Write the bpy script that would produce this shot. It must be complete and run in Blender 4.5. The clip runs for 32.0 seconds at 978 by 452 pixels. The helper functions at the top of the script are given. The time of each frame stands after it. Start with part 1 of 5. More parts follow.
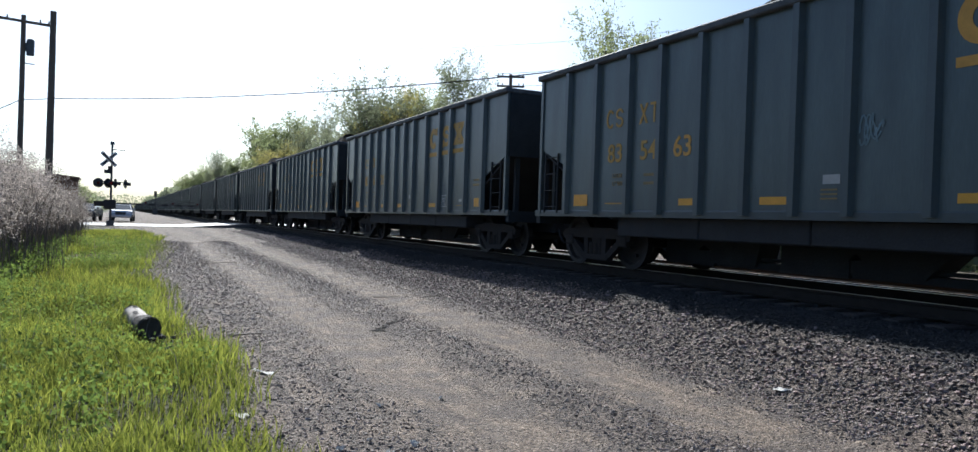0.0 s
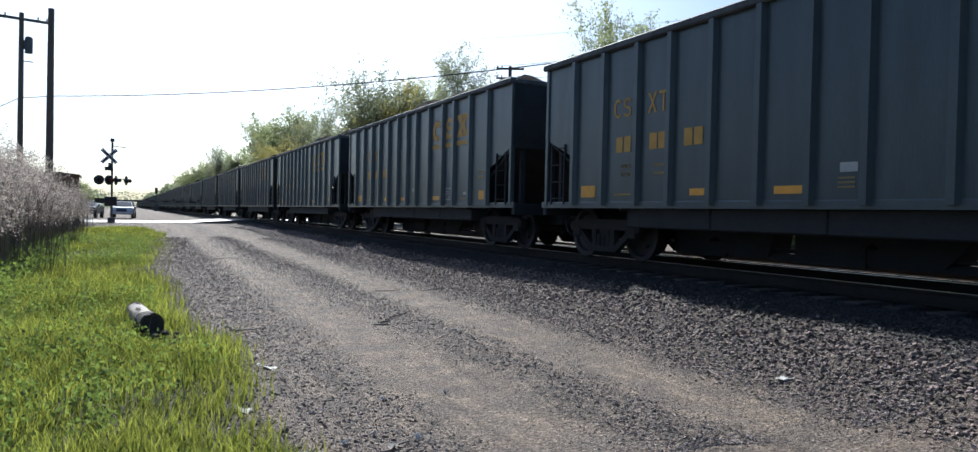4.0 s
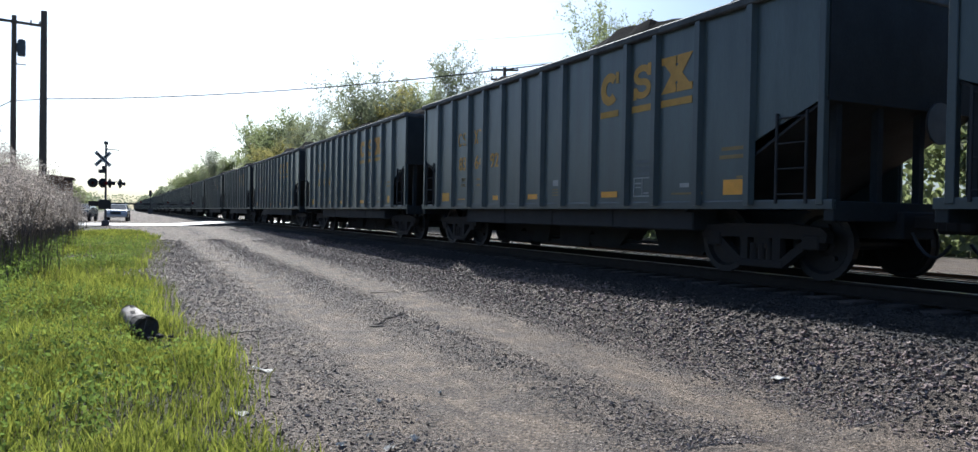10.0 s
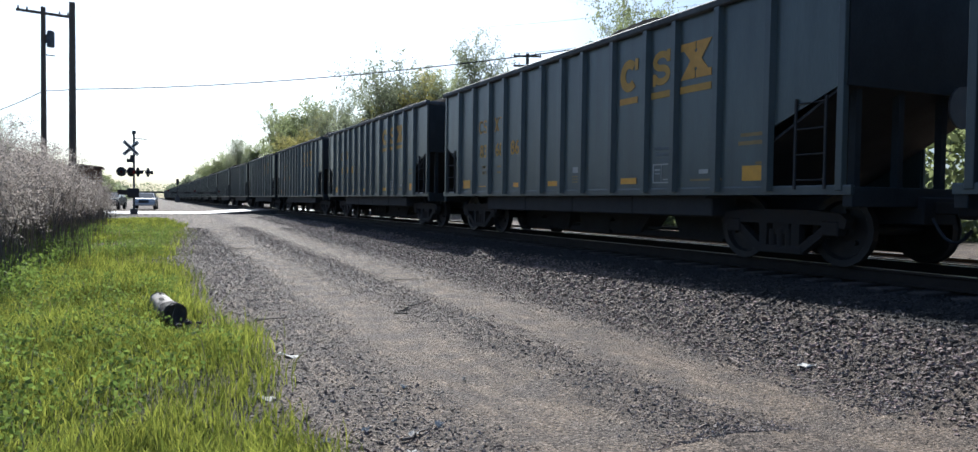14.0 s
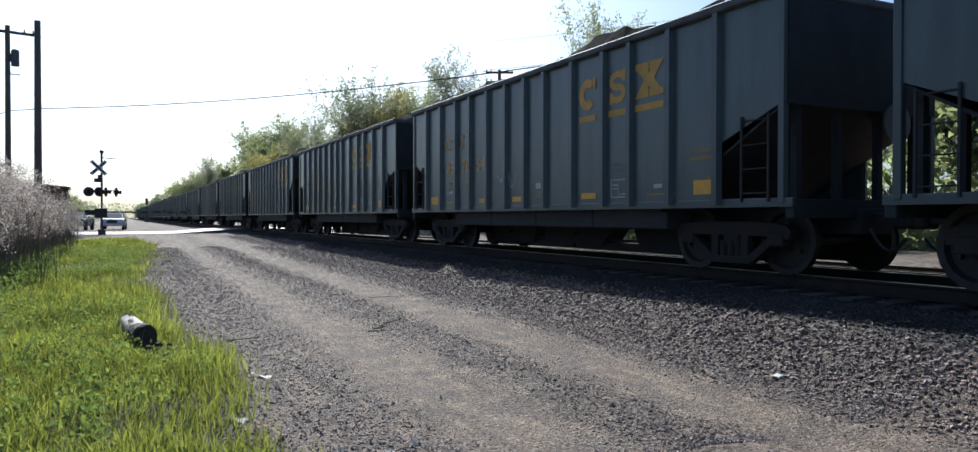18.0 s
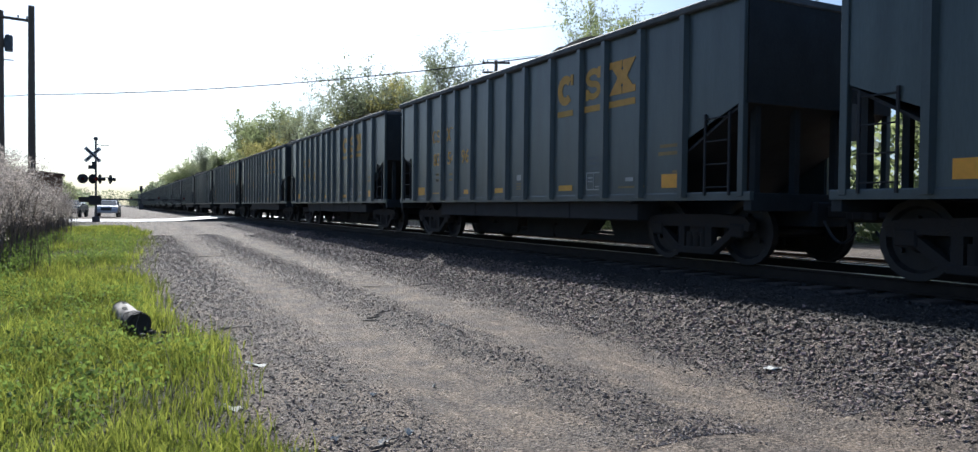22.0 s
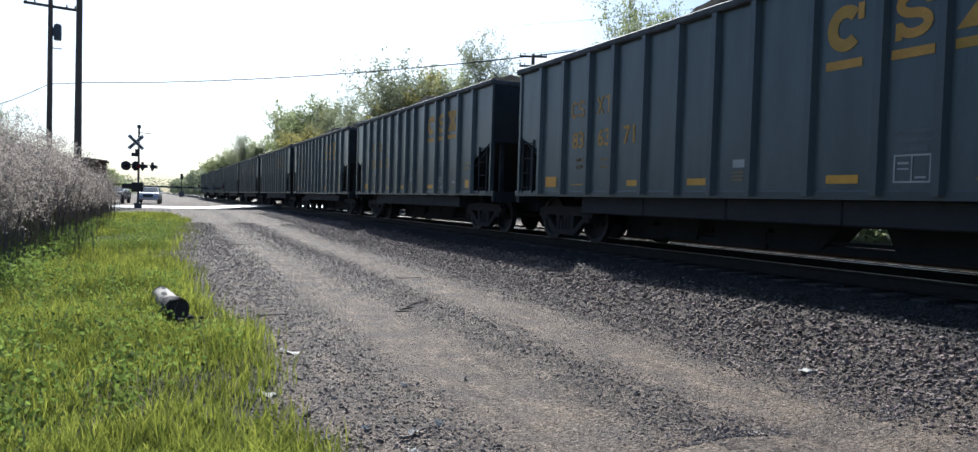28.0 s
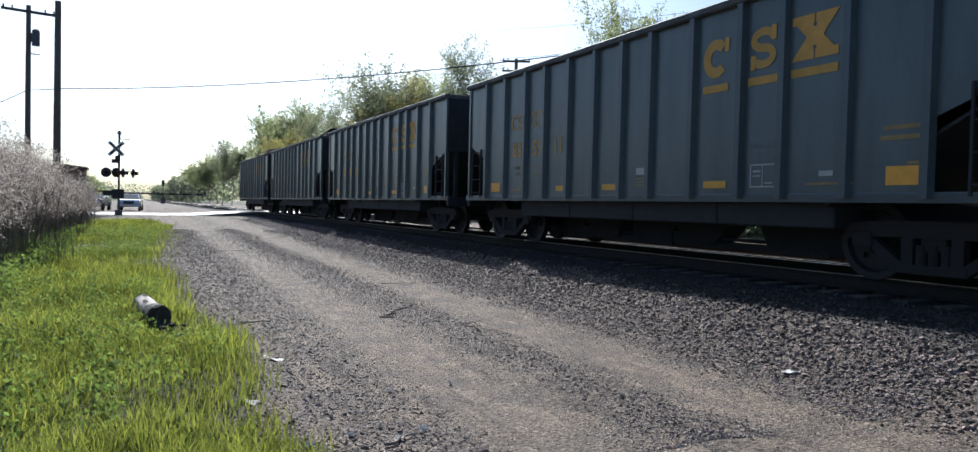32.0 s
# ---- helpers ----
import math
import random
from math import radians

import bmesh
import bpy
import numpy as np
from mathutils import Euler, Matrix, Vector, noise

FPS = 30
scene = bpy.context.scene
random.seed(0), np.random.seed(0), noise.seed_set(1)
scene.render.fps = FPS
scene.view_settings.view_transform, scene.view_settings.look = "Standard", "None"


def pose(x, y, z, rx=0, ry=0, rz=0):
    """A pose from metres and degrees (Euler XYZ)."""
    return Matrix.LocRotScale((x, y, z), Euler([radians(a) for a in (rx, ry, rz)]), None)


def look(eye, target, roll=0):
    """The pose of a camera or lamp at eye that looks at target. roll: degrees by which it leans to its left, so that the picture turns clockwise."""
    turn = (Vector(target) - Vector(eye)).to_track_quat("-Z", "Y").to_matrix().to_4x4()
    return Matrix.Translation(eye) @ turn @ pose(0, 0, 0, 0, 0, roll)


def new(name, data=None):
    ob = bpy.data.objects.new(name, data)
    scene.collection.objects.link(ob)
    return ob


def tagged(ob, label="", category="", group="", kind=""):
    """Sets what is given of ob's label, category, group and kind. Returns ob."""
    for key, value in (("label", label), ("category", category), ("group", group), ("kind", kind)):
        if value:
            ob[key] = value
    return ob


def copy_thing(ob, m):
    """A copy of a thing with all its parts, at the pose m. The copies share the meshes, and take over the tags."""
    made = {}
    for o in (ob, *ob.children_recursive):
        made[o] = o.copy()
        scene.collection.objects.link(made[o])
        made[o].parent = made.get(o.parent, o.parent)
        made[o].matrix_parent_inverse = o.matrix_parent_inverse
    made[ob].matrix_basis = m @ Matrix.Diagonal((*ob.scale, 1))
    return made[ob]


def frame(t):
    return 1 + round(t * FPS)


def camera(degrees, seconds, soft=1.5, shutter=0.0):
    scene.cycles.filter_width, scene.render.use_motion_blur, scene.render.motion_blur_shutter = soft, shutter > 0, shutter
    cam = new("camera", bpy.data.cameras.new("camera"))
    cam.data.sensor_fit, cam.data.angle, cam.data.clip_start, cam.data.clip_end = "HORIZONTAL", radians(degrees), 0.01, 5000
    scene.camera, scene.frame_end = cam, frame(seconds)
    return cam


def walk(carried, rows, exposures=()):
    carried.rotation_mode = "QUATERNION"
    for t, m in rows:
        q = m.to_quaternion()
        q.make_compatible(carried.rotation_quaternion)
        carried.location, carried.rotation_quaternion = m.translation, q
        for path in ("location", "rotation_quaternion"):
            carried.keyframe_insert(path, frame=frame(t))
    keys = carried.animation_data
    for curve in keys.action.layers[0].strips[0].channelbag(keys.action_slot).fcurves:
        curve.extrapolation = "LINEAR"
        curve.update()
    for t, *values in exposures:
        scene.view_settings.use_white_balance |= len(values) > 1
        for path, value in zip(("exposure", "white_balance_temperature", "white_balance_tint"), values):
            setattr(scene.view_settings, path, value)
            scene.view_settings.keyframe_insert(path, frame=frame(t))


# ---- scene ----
cam = camera(66.0, 32.0, soft=1.4)

EYE = 1.55
# seconds and the turn of the hand-held camera (degrees about x, y, z)
TURNS = [
    (0, 89.65, -1.95, -25.92), (0.5, 89.42, -1.51, -26.16), (1, 89.43, -1.26, -25.71), (1.5, 89.54, -1.11, -25.45), (2, 90.62, -1.43, -25.58),
    (2.5, 89.98, -1.25, -26.52), (3, 89.94, -1.02, -26.91), (3.5, 89.44, -1.18, -26.40), (5.5, 88.77, -1.29, -25.36), (6, 88.70, -1.23, -25.96),
    (6.5, 89.00, -1.38, -25.98), (7, 88.87, -1.29, -25.86), (7.5, 88.93, -1.25, -25.74), (8, 88.64, -1.52, -25.85), (8.5, 89.37, -0.83, -25.72),
    (9, 89.10, -0.42, -24.92), (9.5, 88.52, -0.67, -25.85), (10, 89.18, -1.01, -26.21), (10.5, 89.51, -0.70, -25.67), (11, 89.45, -1.12, -25.99),
    (11.5, 89.28, -1.23, -25.78), (12, 89.38, -1.30, -26.04), (12.5, 89.32, -0.96, -25.80), (13, 89.45, -1.19, -25.66), (13.5, 88.59, -1.02, -25.31),
    (14, 88.17, -0.79, -24.45), (14.5, 89.07, -0.82, -24.98), (16.5, 89.80, -0.60, -25.38), (17, 90.23, -0.09, -26.17), (17.5, 89.88, 0.06, -26.27),
    (18, 89.38, -0.08, -26.43), (18.5, 89.33, 0.01, -26.48), (19, 89.31, -0.03, -26.21), (19.5, 89.32, 0.25, -25.89), (20, 89.45, -0.13, -25.45),
    (20.5, 89.12, -0.77, -25.42), (21, 89.08, -0.72, -26.35), (21.5, 88.62, -0.65, -26.84), (22, 88.67, -0.59, -26.78), (22.5, 88.65, -1.03, -26.37),
    (23, 88.43, -1.34, -25.76), (23.5, 88.41, -1.15, -25.19), (24, 88.37, -1.52, -24.57), (24.5, 88.23, -1.59, -24.68), (25, 87.71, -1.70, -24.71),
    (25.5, 87.74, -2.08, -24.51), (27.5, 87.99, -1.64, -24.64), (28, 88.14, -1.70, -24.19), (28.5, 87.99, -1.78, -23.70), (29, 88.00, -2.00, -23.45),
    (29.5, 88.24, -1.96, -23.43), (30, 88.45, -1.37, -24.45), (30.5, 88.66, -1.53, -24.41), (31, 88.80, -1.51, -24.47), (31.5, 88.60, -1.22, -25.04),
    (32, 88.53, -1.35, -25.40),
]
EXPOSURE = 0.70
walk(cam, [(t, pose(0.0, 0.0, EYE, rx, ry, rz)) for t, rx, ry, rz in TURNS], [(0.0, EXPOSURE, 5850, 8), (32.0, EXPOSURE, 5850, 8)])

# ---- light: a clear spring day, the sun ahead and slightly to the far side of the tracks ----
SUN_UP, SUN_RIGHT = 36.0, 9.8
world = bpy.data.worlds.new("sky")
scene.world = world
world.use_nodes = True
wn, wl = world.node_tree.nodes, world.node_tree.links
sky = wn.new("ShaderNodeTexSky")
sky.sky_type, sky.sun_disc = "NISHITA", False
sky.sun_elevation, sky.sun_rotation = radians(SUN_UP), radians(SUN_RIGHT)
sky.air_density, sky.dust_density, sky.ozone_density = 0.8, 2.4, 1.0
cool = wn.new("ShaderNodeMix")
cool.data_type, cool.blend_type = "RGBA", "MULTIPLY"
cool.inputs[0].default_value, cool.inputs[7].default_value = 1.0, (0.86, 1.0, 1.15, 1)
wl.new(sky.outputs[0], cool.inputs[6])
wl.new(cool.outputs[2], wn["Background"].inputs[0])
wn["Background"].inputs[1].default_value = 0.073
sun = new("sun", bpy.data.lights.new("sun", "SUN"))
sun.data.energy, sun.data.angle, sun.data.color = 5.0, radians(0.6), (1.0, 0.95, 0.87)
toward = Vector((math.sin(radians(SUN_RIGHT)) * math.cos(radians(SUN_UP)), math.cos(radians(SUN_RIGHT)) * math.cos(radians(SUN_UP)), math.sin(radians(SUN_UP))))
sun.matrix_world = look(toward * 200, (0, 0, 0))


# ---- materials ----
def material(name, base, rough=0.8, metal=0.0, scale=6.0, vary=0.25, fine=0.2, bump=0.2, second=None, spread=0.5, islands=0.0, objects=0.0, spec=0.5, fine_scale=12.0, thin=0.0, through_tint=(1.5, 1.4, 0.6), drawn=(1, 1, 1)):
    """A surface whose colour wanders at two scales, with a fine relief; islands and objects vary it piece by piece."""
    m = bpy.data.materials.new(name)
    m.use_nodes = True
    n, l = m.node_tree.nodes, m.node_tree.links
    b = n["Principled BSDF"]
    b.inputs["Roughness"].default_value, b.inputs["Metallic"].default_value = rough, metal
    b.inputs["Specular IOR Level"].default_value = spec
    co = n.new("ShaderNodeNewGeometry").outputs["Position"] if islands < 0 else n.new("ShaderNodeTexCoord").outputs["Object"]
    big, small = n.new("ShaderNodeTexNoise"), n.new("ShaderNodeTexNoise")
    if drawn != (1, 1, 1):
        stretch = n.new("ShaderNodeMapping")
        stretch.inputs["Scale"].default_value = drawn
        l.new(co, stretch.inputs["Vector"])
        co = stretch.outputs[0]
    for t, s, d in ((big, scale, 4.0), (small, scale * fine_scale, 3.0)):
        t.inputs["Scale"].default_value, t.inputs["Detail"].default_value = s, d
        l.new(co, t.inputs["Vector"])
    ramp = n.new("ShaderNodeMapRange")
    ramp.inputs[1].default_value, ramp.inputs[2].default_value = 0.5 - spread / 2, 0.5 + spread / 2
    l.new(big.outputs[0], ramp.inputs[0])
    mix = n.new("ShaderNodeMix")
    mix.data_type = "RGBA"
    dark = second or tuple(c * (1 - vary) for c in base)
    mix.inputs[6].default_value, mix.inputs[7].default_value = (*dark, 1), (*base, 1)
    l.new(ramp.outputs[0], mix.inputs[0])
    value = n.new("ShaderNodeMapRange")
    value.inputs[3].default_value, value.inputs[4].default_value = 1 - fine, 1 + fine
    l.new(small.outputs[0], value.inputs[0])
    hue = n.new("ShaderNodeHueSaturation")
    l.new(mix.outputs[2], hue.inputs["Color"])
    l.new(value.outputs[0], hue.inputs["Value"])
    out = hue.outputs[0]
    if islands or objects:
        src = n.new("ShaderNodeNewGeometry").outputs["Random Per Island"] if islands else n.new("ShaderNodeObjectInfo").outputs["Random"]
        span, amount = n.new("ShaderNodeMapRange"), islands or objects
        span.inputs[3].default_value, span.inputs[4].default_value = 1 - amount, 1 + amount
        l.new(src, span.inputs[0])
        again = n.new("ShaderNodeHueSaturation")
        l.new(out, again.inputs["Color"])
        l.new(span.outputs[0], again.inputs["Value"])
        turn = n.new("ShaderNodeMapRange")
        turn.inputs[3].default_value, turn.inputs[4].default_value = 0.5 + 0.03 * amount, 0.5 - 0.05 * amount
        l.new(src, turn.inputs[0])
        l.new(turn.outputs[0], again.inputs["Hue"])
        out = again.outputs[0]
    l.new(out, b.inputs["Base Color"])
    if bump:
        bm = n.new("ShaderNodeBump")
        bm.inputs["Strength"].default_value, bm.inputs["Distance"].default_value = bump, 0.02
        l.new(small.outputs[0], bm.inputs["Height"])
        l.new(bm.outputs[0], b.inputs["Normal"])
    if thin:
        tr, add = n.new("ShaderNodeBsdfTranslucent"), n.new("ShaderNodeMixShader")
        warm = n.new("ShaderNodeMix")
        warm.data_type, warm.blend_type = "RGBA", "MULTIPLY"
        warm.inputs[0].default_value, warm.inputs[7].default_value = 1.0, (*through_tint, 1)
        l.new(out, warm.inputs[6])
        l.new(warm.outputs[2], tr.inputs["Color"])
        add.inputs[0].default_value = thin
        l.new(b.outputs[0], add.inputs[1])
        l.new(tr.outputs[0], add.inputs[2])
        l.new(add.outputs[0], n["Material Output"].inputs["Surface"])
    return m


STEEL = material("blue_black_painted_steel", (0.075, 0.099, 0.100), 0.32, 0.0, 1.5, 0.40, 0.22, 0.08, spread=0.45, objects=0.2, fine_scale=14, drawn=(1.0, 2.2, 0.35))
POST = material("blue_black_post_paint", (0.064, 0.083, 0.086), 0.34, 0.0, 2.0, 0.3, 0.15, 0.08, objects=0.12)
CHORD = material("worn_grey_chord_paint", (0.10, 0.108, 0.115), 0.7, 0.0, 3.0, 0.5, 0.2, 0.15, spread=0.3, spec=0.3)
GRIME = material("black_brake_dust_grime", (0.040, 0.042, 0.045), 0.8, 0.0, 2.5, 0.35, 0.2, 0.3, spec=0.3)
CAST = material("rusty_dark_cast_steel", (0.034, 0.032, 0.032), 0.85, 0.0, 4.0, 0.4, 0.2, 0.3, second=(0.040, 0.034, 0.029), spec=0.2)
# darker car steel that carries the shade of the car ends in its colour
END_SHADE = material("coal_dusted_end_steel", (0.034, 0.040, 0.044), 0.7, 0.0, 2.0, 0.4, 0.2, 0.15, spec=0.2)
TREAD = material("grimy_wheel_steel", (0.026, 0.024, 0.023), 0.6, 0.2, 5.0, 0.4, 0.2, 0.1, second=(0.016, 0.014, 0.013))
COAL = material("black_coal", (0.008, 0.008, 0.009), 1.0, 0.0, 3.0, 0.4, 0.5, 0.9, fine_scale=8, spec=0.03)
YELLOW = material("faded_yellow_paint", (0.62, 0.34, 0.055), 0.6, 0.0, 5.0, 0.3, 0.15, 0.05, objects=0.12)
ORANGE = material("yellow_reflective_sheet", (0.80, 0.40, 0.035), 0.45, 0.0, 6.0, 0.22, 0.1, 0.0, objects=0.15)
FADED_YELLOW = material("worn_yellow_stencil", (0.32, 0.225, 0.09), 0.7, 0.0, 6.0, 0.4, 0.2, 0.0)
STENCIL = material("dusty_white_stencil", (0.50, 0.50, 0.47), 0.7, 0.0, 6.0, 0.3, 0.15, 0.0)
FADED = material("worn_off_stencil", (0.13, 0.15, 0.16), 0.7, 0.0, 6.0, 0.3, 0.15, 0.0)
SPRAY = material("pale_blue_spray_paint", (0.22, 0.31, 0.33), 0.6, 0.0, 4.0, 0.6, 0.2, 0.0)
BLUE_SPRAY = material("chalky_blue_spray_paint", (0.17, 0.245, 0.265), 0.7, 0.0, 5.0, 0.55, 0.3, 0.0, spread=0.3)
WHITE_SPRAY = material("chalky_white_spray_paint", (0.42, 0.48, 0.50), 0.7, 0.0, 5.0, 0.4, 0.2, 0.0)
RAIL = material("brown_rail_steel", (0.040, 0.031, 0.025), 0.85, 0.0, 6.0, 0.35, 0.2, 0.2, spec=0.2)
RAILTOP = material("bright_rail_head", (0.60, 0.58, 0.55), 0.30, 1.0, 6.0, 0.2, 0.1, 0.05)
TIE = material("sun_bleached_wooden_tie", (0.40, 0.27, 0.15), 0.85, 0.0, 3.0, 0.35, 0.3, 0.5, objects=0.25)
# near-track tie wood, its colour darkened for the shade under the train
SHADED_TIE = material("oily_dark_wooden_tie", (0.060, 0.048, 0.040), 0.85, 0.0, 3.0, 0.4, 0.3, 0.5, objects=0.3)
# one dark stone colour for coal dust and the train's shade together
SHADED_STONE = material("coal_dusted_track_stone", (0.034, 0.032, 0.031), 0.9, 0.0, 6.0, 0.3, 0.25, 0.3, islands=0.4)
BALLAST = material("grey_crushed_stone", (0.190, 0.152, 0.128), 0.8, 0.0, 6.0, 0.25, 0.25, 0.3, islands=0.85)
STONE = material("grey_ballast_stone", (0.200, 0.166, 0.142), 0.8, 0.0, 9.0, 0.25, 0.25, 0.3, objects=0.7)
GRAVEL = material("pale_gravel_chip", (0.36, 0.31, 0.27), 0.8, 0.0, 9.0, 0.3, 0.2, 0.3, islands=0.45)
PEBBLE = material("dark_slag_pebble", (0.172, 0.138, 0.114), 0.8, 0.0, 9.0, 0.3, 0.2, 0.3, islands=0.6)
GRASS = material("sunlit_spring_grass", (0.190, 0.240, 0.074), 0.65, 0.0, 0.7, 0.6, 0.1, 0.0, islands=0.55, spec=0.2, thin=0.55, spread=0.35, through_tint=(1.5, 1.40, 0.80))
WEED = material("broad_leaf_weed", (0.150, 0.215, 0.080), 0.75, 0.0, 1.0, 0.35, 0.1, 0.0, islands=0.35, spec=0.1, thin=0.5, through_tint=(1.35, 1.35, 0.8))
STRAW = material("dead_tan_stalk", (0.30, 0.255, 0.215), 0.9, 0.0, 0.8, 0.35, 0.1, 0.0, islands=0.35, spec=0.1)
STEM = material("dark_dry_stem", (0.19, 0.165, 0.15), 0.9, 0.0, 0.8, 0.35, 0.1, 0.0, islands=0.4, spec=0.1)
FLUFF = material("tan_grey_seed_fluff", (0.50, 0.44, 0.39), 1.0, 0.0, 0.9, 0.45, 0.1, 0.0, islands=0.15, spec=0.0, thin=0.5, spread=0.3, through_tint=(1.0, 1.0, 1.0))
HUSK = material("grey_brown_seed_husk", (0.36, 0.315, 0.275), 1.0, 0.0, 0.9, 0.4, 0.1, 0.0, islands=0.2, spec=0.0, thin=0.45, spread=0.3, through_tint=(1.0, 1.0, 1.0))
LEAF = material("fresh_tree_leaf", (0.24, 0.275, 0.175), 0.6, 0.0, 0.25, 0.3, 0.1, 0.0, islands=0.35, spec=0.3, thin=0.62, through_tint=(1.35, 1.35, 0.95))
LEAF_GOLD = material("yellow_green_tree_leaf", (0.34, 0.325, 0.15), 0.6, 0.0, 0.25, 0.3, 0.1, 0.0, islands=0.3, spec=0.3, thin=0.65, through_tint=(1.3, 1.25, 0.95))
LEAF_DARK = material("dull_green_tree_leaf", (0.225, 0.25, 0.195), 0.65, 0.0, 0.25, 0.3, 0.1, 0.0, islands=0.3, spec=0.3, thin=0.62, through_tint=(1.3, 1.3, 1.0))
BARK = material("grey_brown_bark", (0.20, 0.17, 0.145), 0.9, 0.0, 3.0, 0.35, 0.3, 0.6)
POLE = material("weathered_pole_wood", (0.17, 0.135, 0.105), 0.9, 0.0, 2.5, 0.35, 0.3, 0.4, drawn=(1, 1, 0.12))
IRON = material("dark_galvanised_iron", (0.13, 0.135, 0.14), 0.55, 0.5, 5.0, 0.3, 0.15, 0.1)
BLACK = material("black_painted_metal", (0.025, 0.025, 0.027), 0.5, 0.0, 5.0, 0.3, 0.15, 0.1)
WHITE = material("dusty_white_paint", (0.72, 0.71, 0.68), 0.55, 0.0, 4.0, 0.15, 0.1, 0.05)
RED = material("red_paint", (0.42, 0.035, 0.03), 0.5, 0.0, 4.0, 0.2, 0.1, 0.05)
WIRE = material("black_cable", (0.03, 0.03, 0.03), 0.6, 0.0, 4.0, 0.2, 0.1, 0.0)
ASPHALT = material("worn_grey_asphalt", (0.11, 0.105, 0.10), 0.42, 0.0, 0.7, 0.25, 0.25, 0.25, fine_scale=60)
PAINTED_CAR = material("silver_car_paint", (0.55, 0.56, 0.57), 0.25, 0.5, 4.0, 0.08, 0.03, 0.0)
DARK_CAR = material("dark_grey_car_paint", (0.09, 0.095, 0.10), 0.25, 0.4, 4.0, 0.08, 0.03, 0.0)
TYRE = material("black_rubber", (0.02, 0.02, 0.02), 0.85, 0.0, 6.0, 0.2, 0.2, 0.2)
SHED = material("brown_sheet_metal", (0.17, 0.095, 0.06), 0.7, 0.1, 1.0, 0.3, 0.15, 0.1)
PAPER = material("torn_white_paper", (0.62, 0.59, 0.53), 0.8, 0.0, 12.0, 0.2, 0.1, 0.2)
BIRCH = material("peeled_pale_wood", (0.42, 0.37, 0.32), 0.8, 0.0, 5.0, 0.4, 0.2, 0.4, spread=0.35)
CHARRED = material("dark_rotten_wood", (0.085, 0.072, 0.062), 0.9, 0.0, 8.0, 0.4, 0.3, 0.7)
LENS = material("dark_red_lens", (0.10, 0.012, 0.012), 0.2, 0.0, 5.0, 0.2, 0.1, 0.0)


def glass(name, tint):
    m = bpy.data.materials.new(name)
    m.use_nodes = True
    b = m.node_tree.nodes["Principled BSDF"]
    b.inputs["Base Color"].default_value, b.inputs["Roughness"].default_value = (*tint, 1), 0.05
    return m


GLASS = glass("dark_car_glass", (0.02, 0.025, 0.03))


def glow(name, colour, power):
    m = bpy.data.materials.new(name)
    m.use_nodes = True
    b = m.node_tree.nodes["Principled BSDF"]
    b.inputs["Emission Color"].default_value, b.inputs["Emission Strength"].default_value = (*colour, 1), power
    return m


RED_LIGHT = glow("lit_red_lens", (1.0, 0.06, 0.03), 1.6)


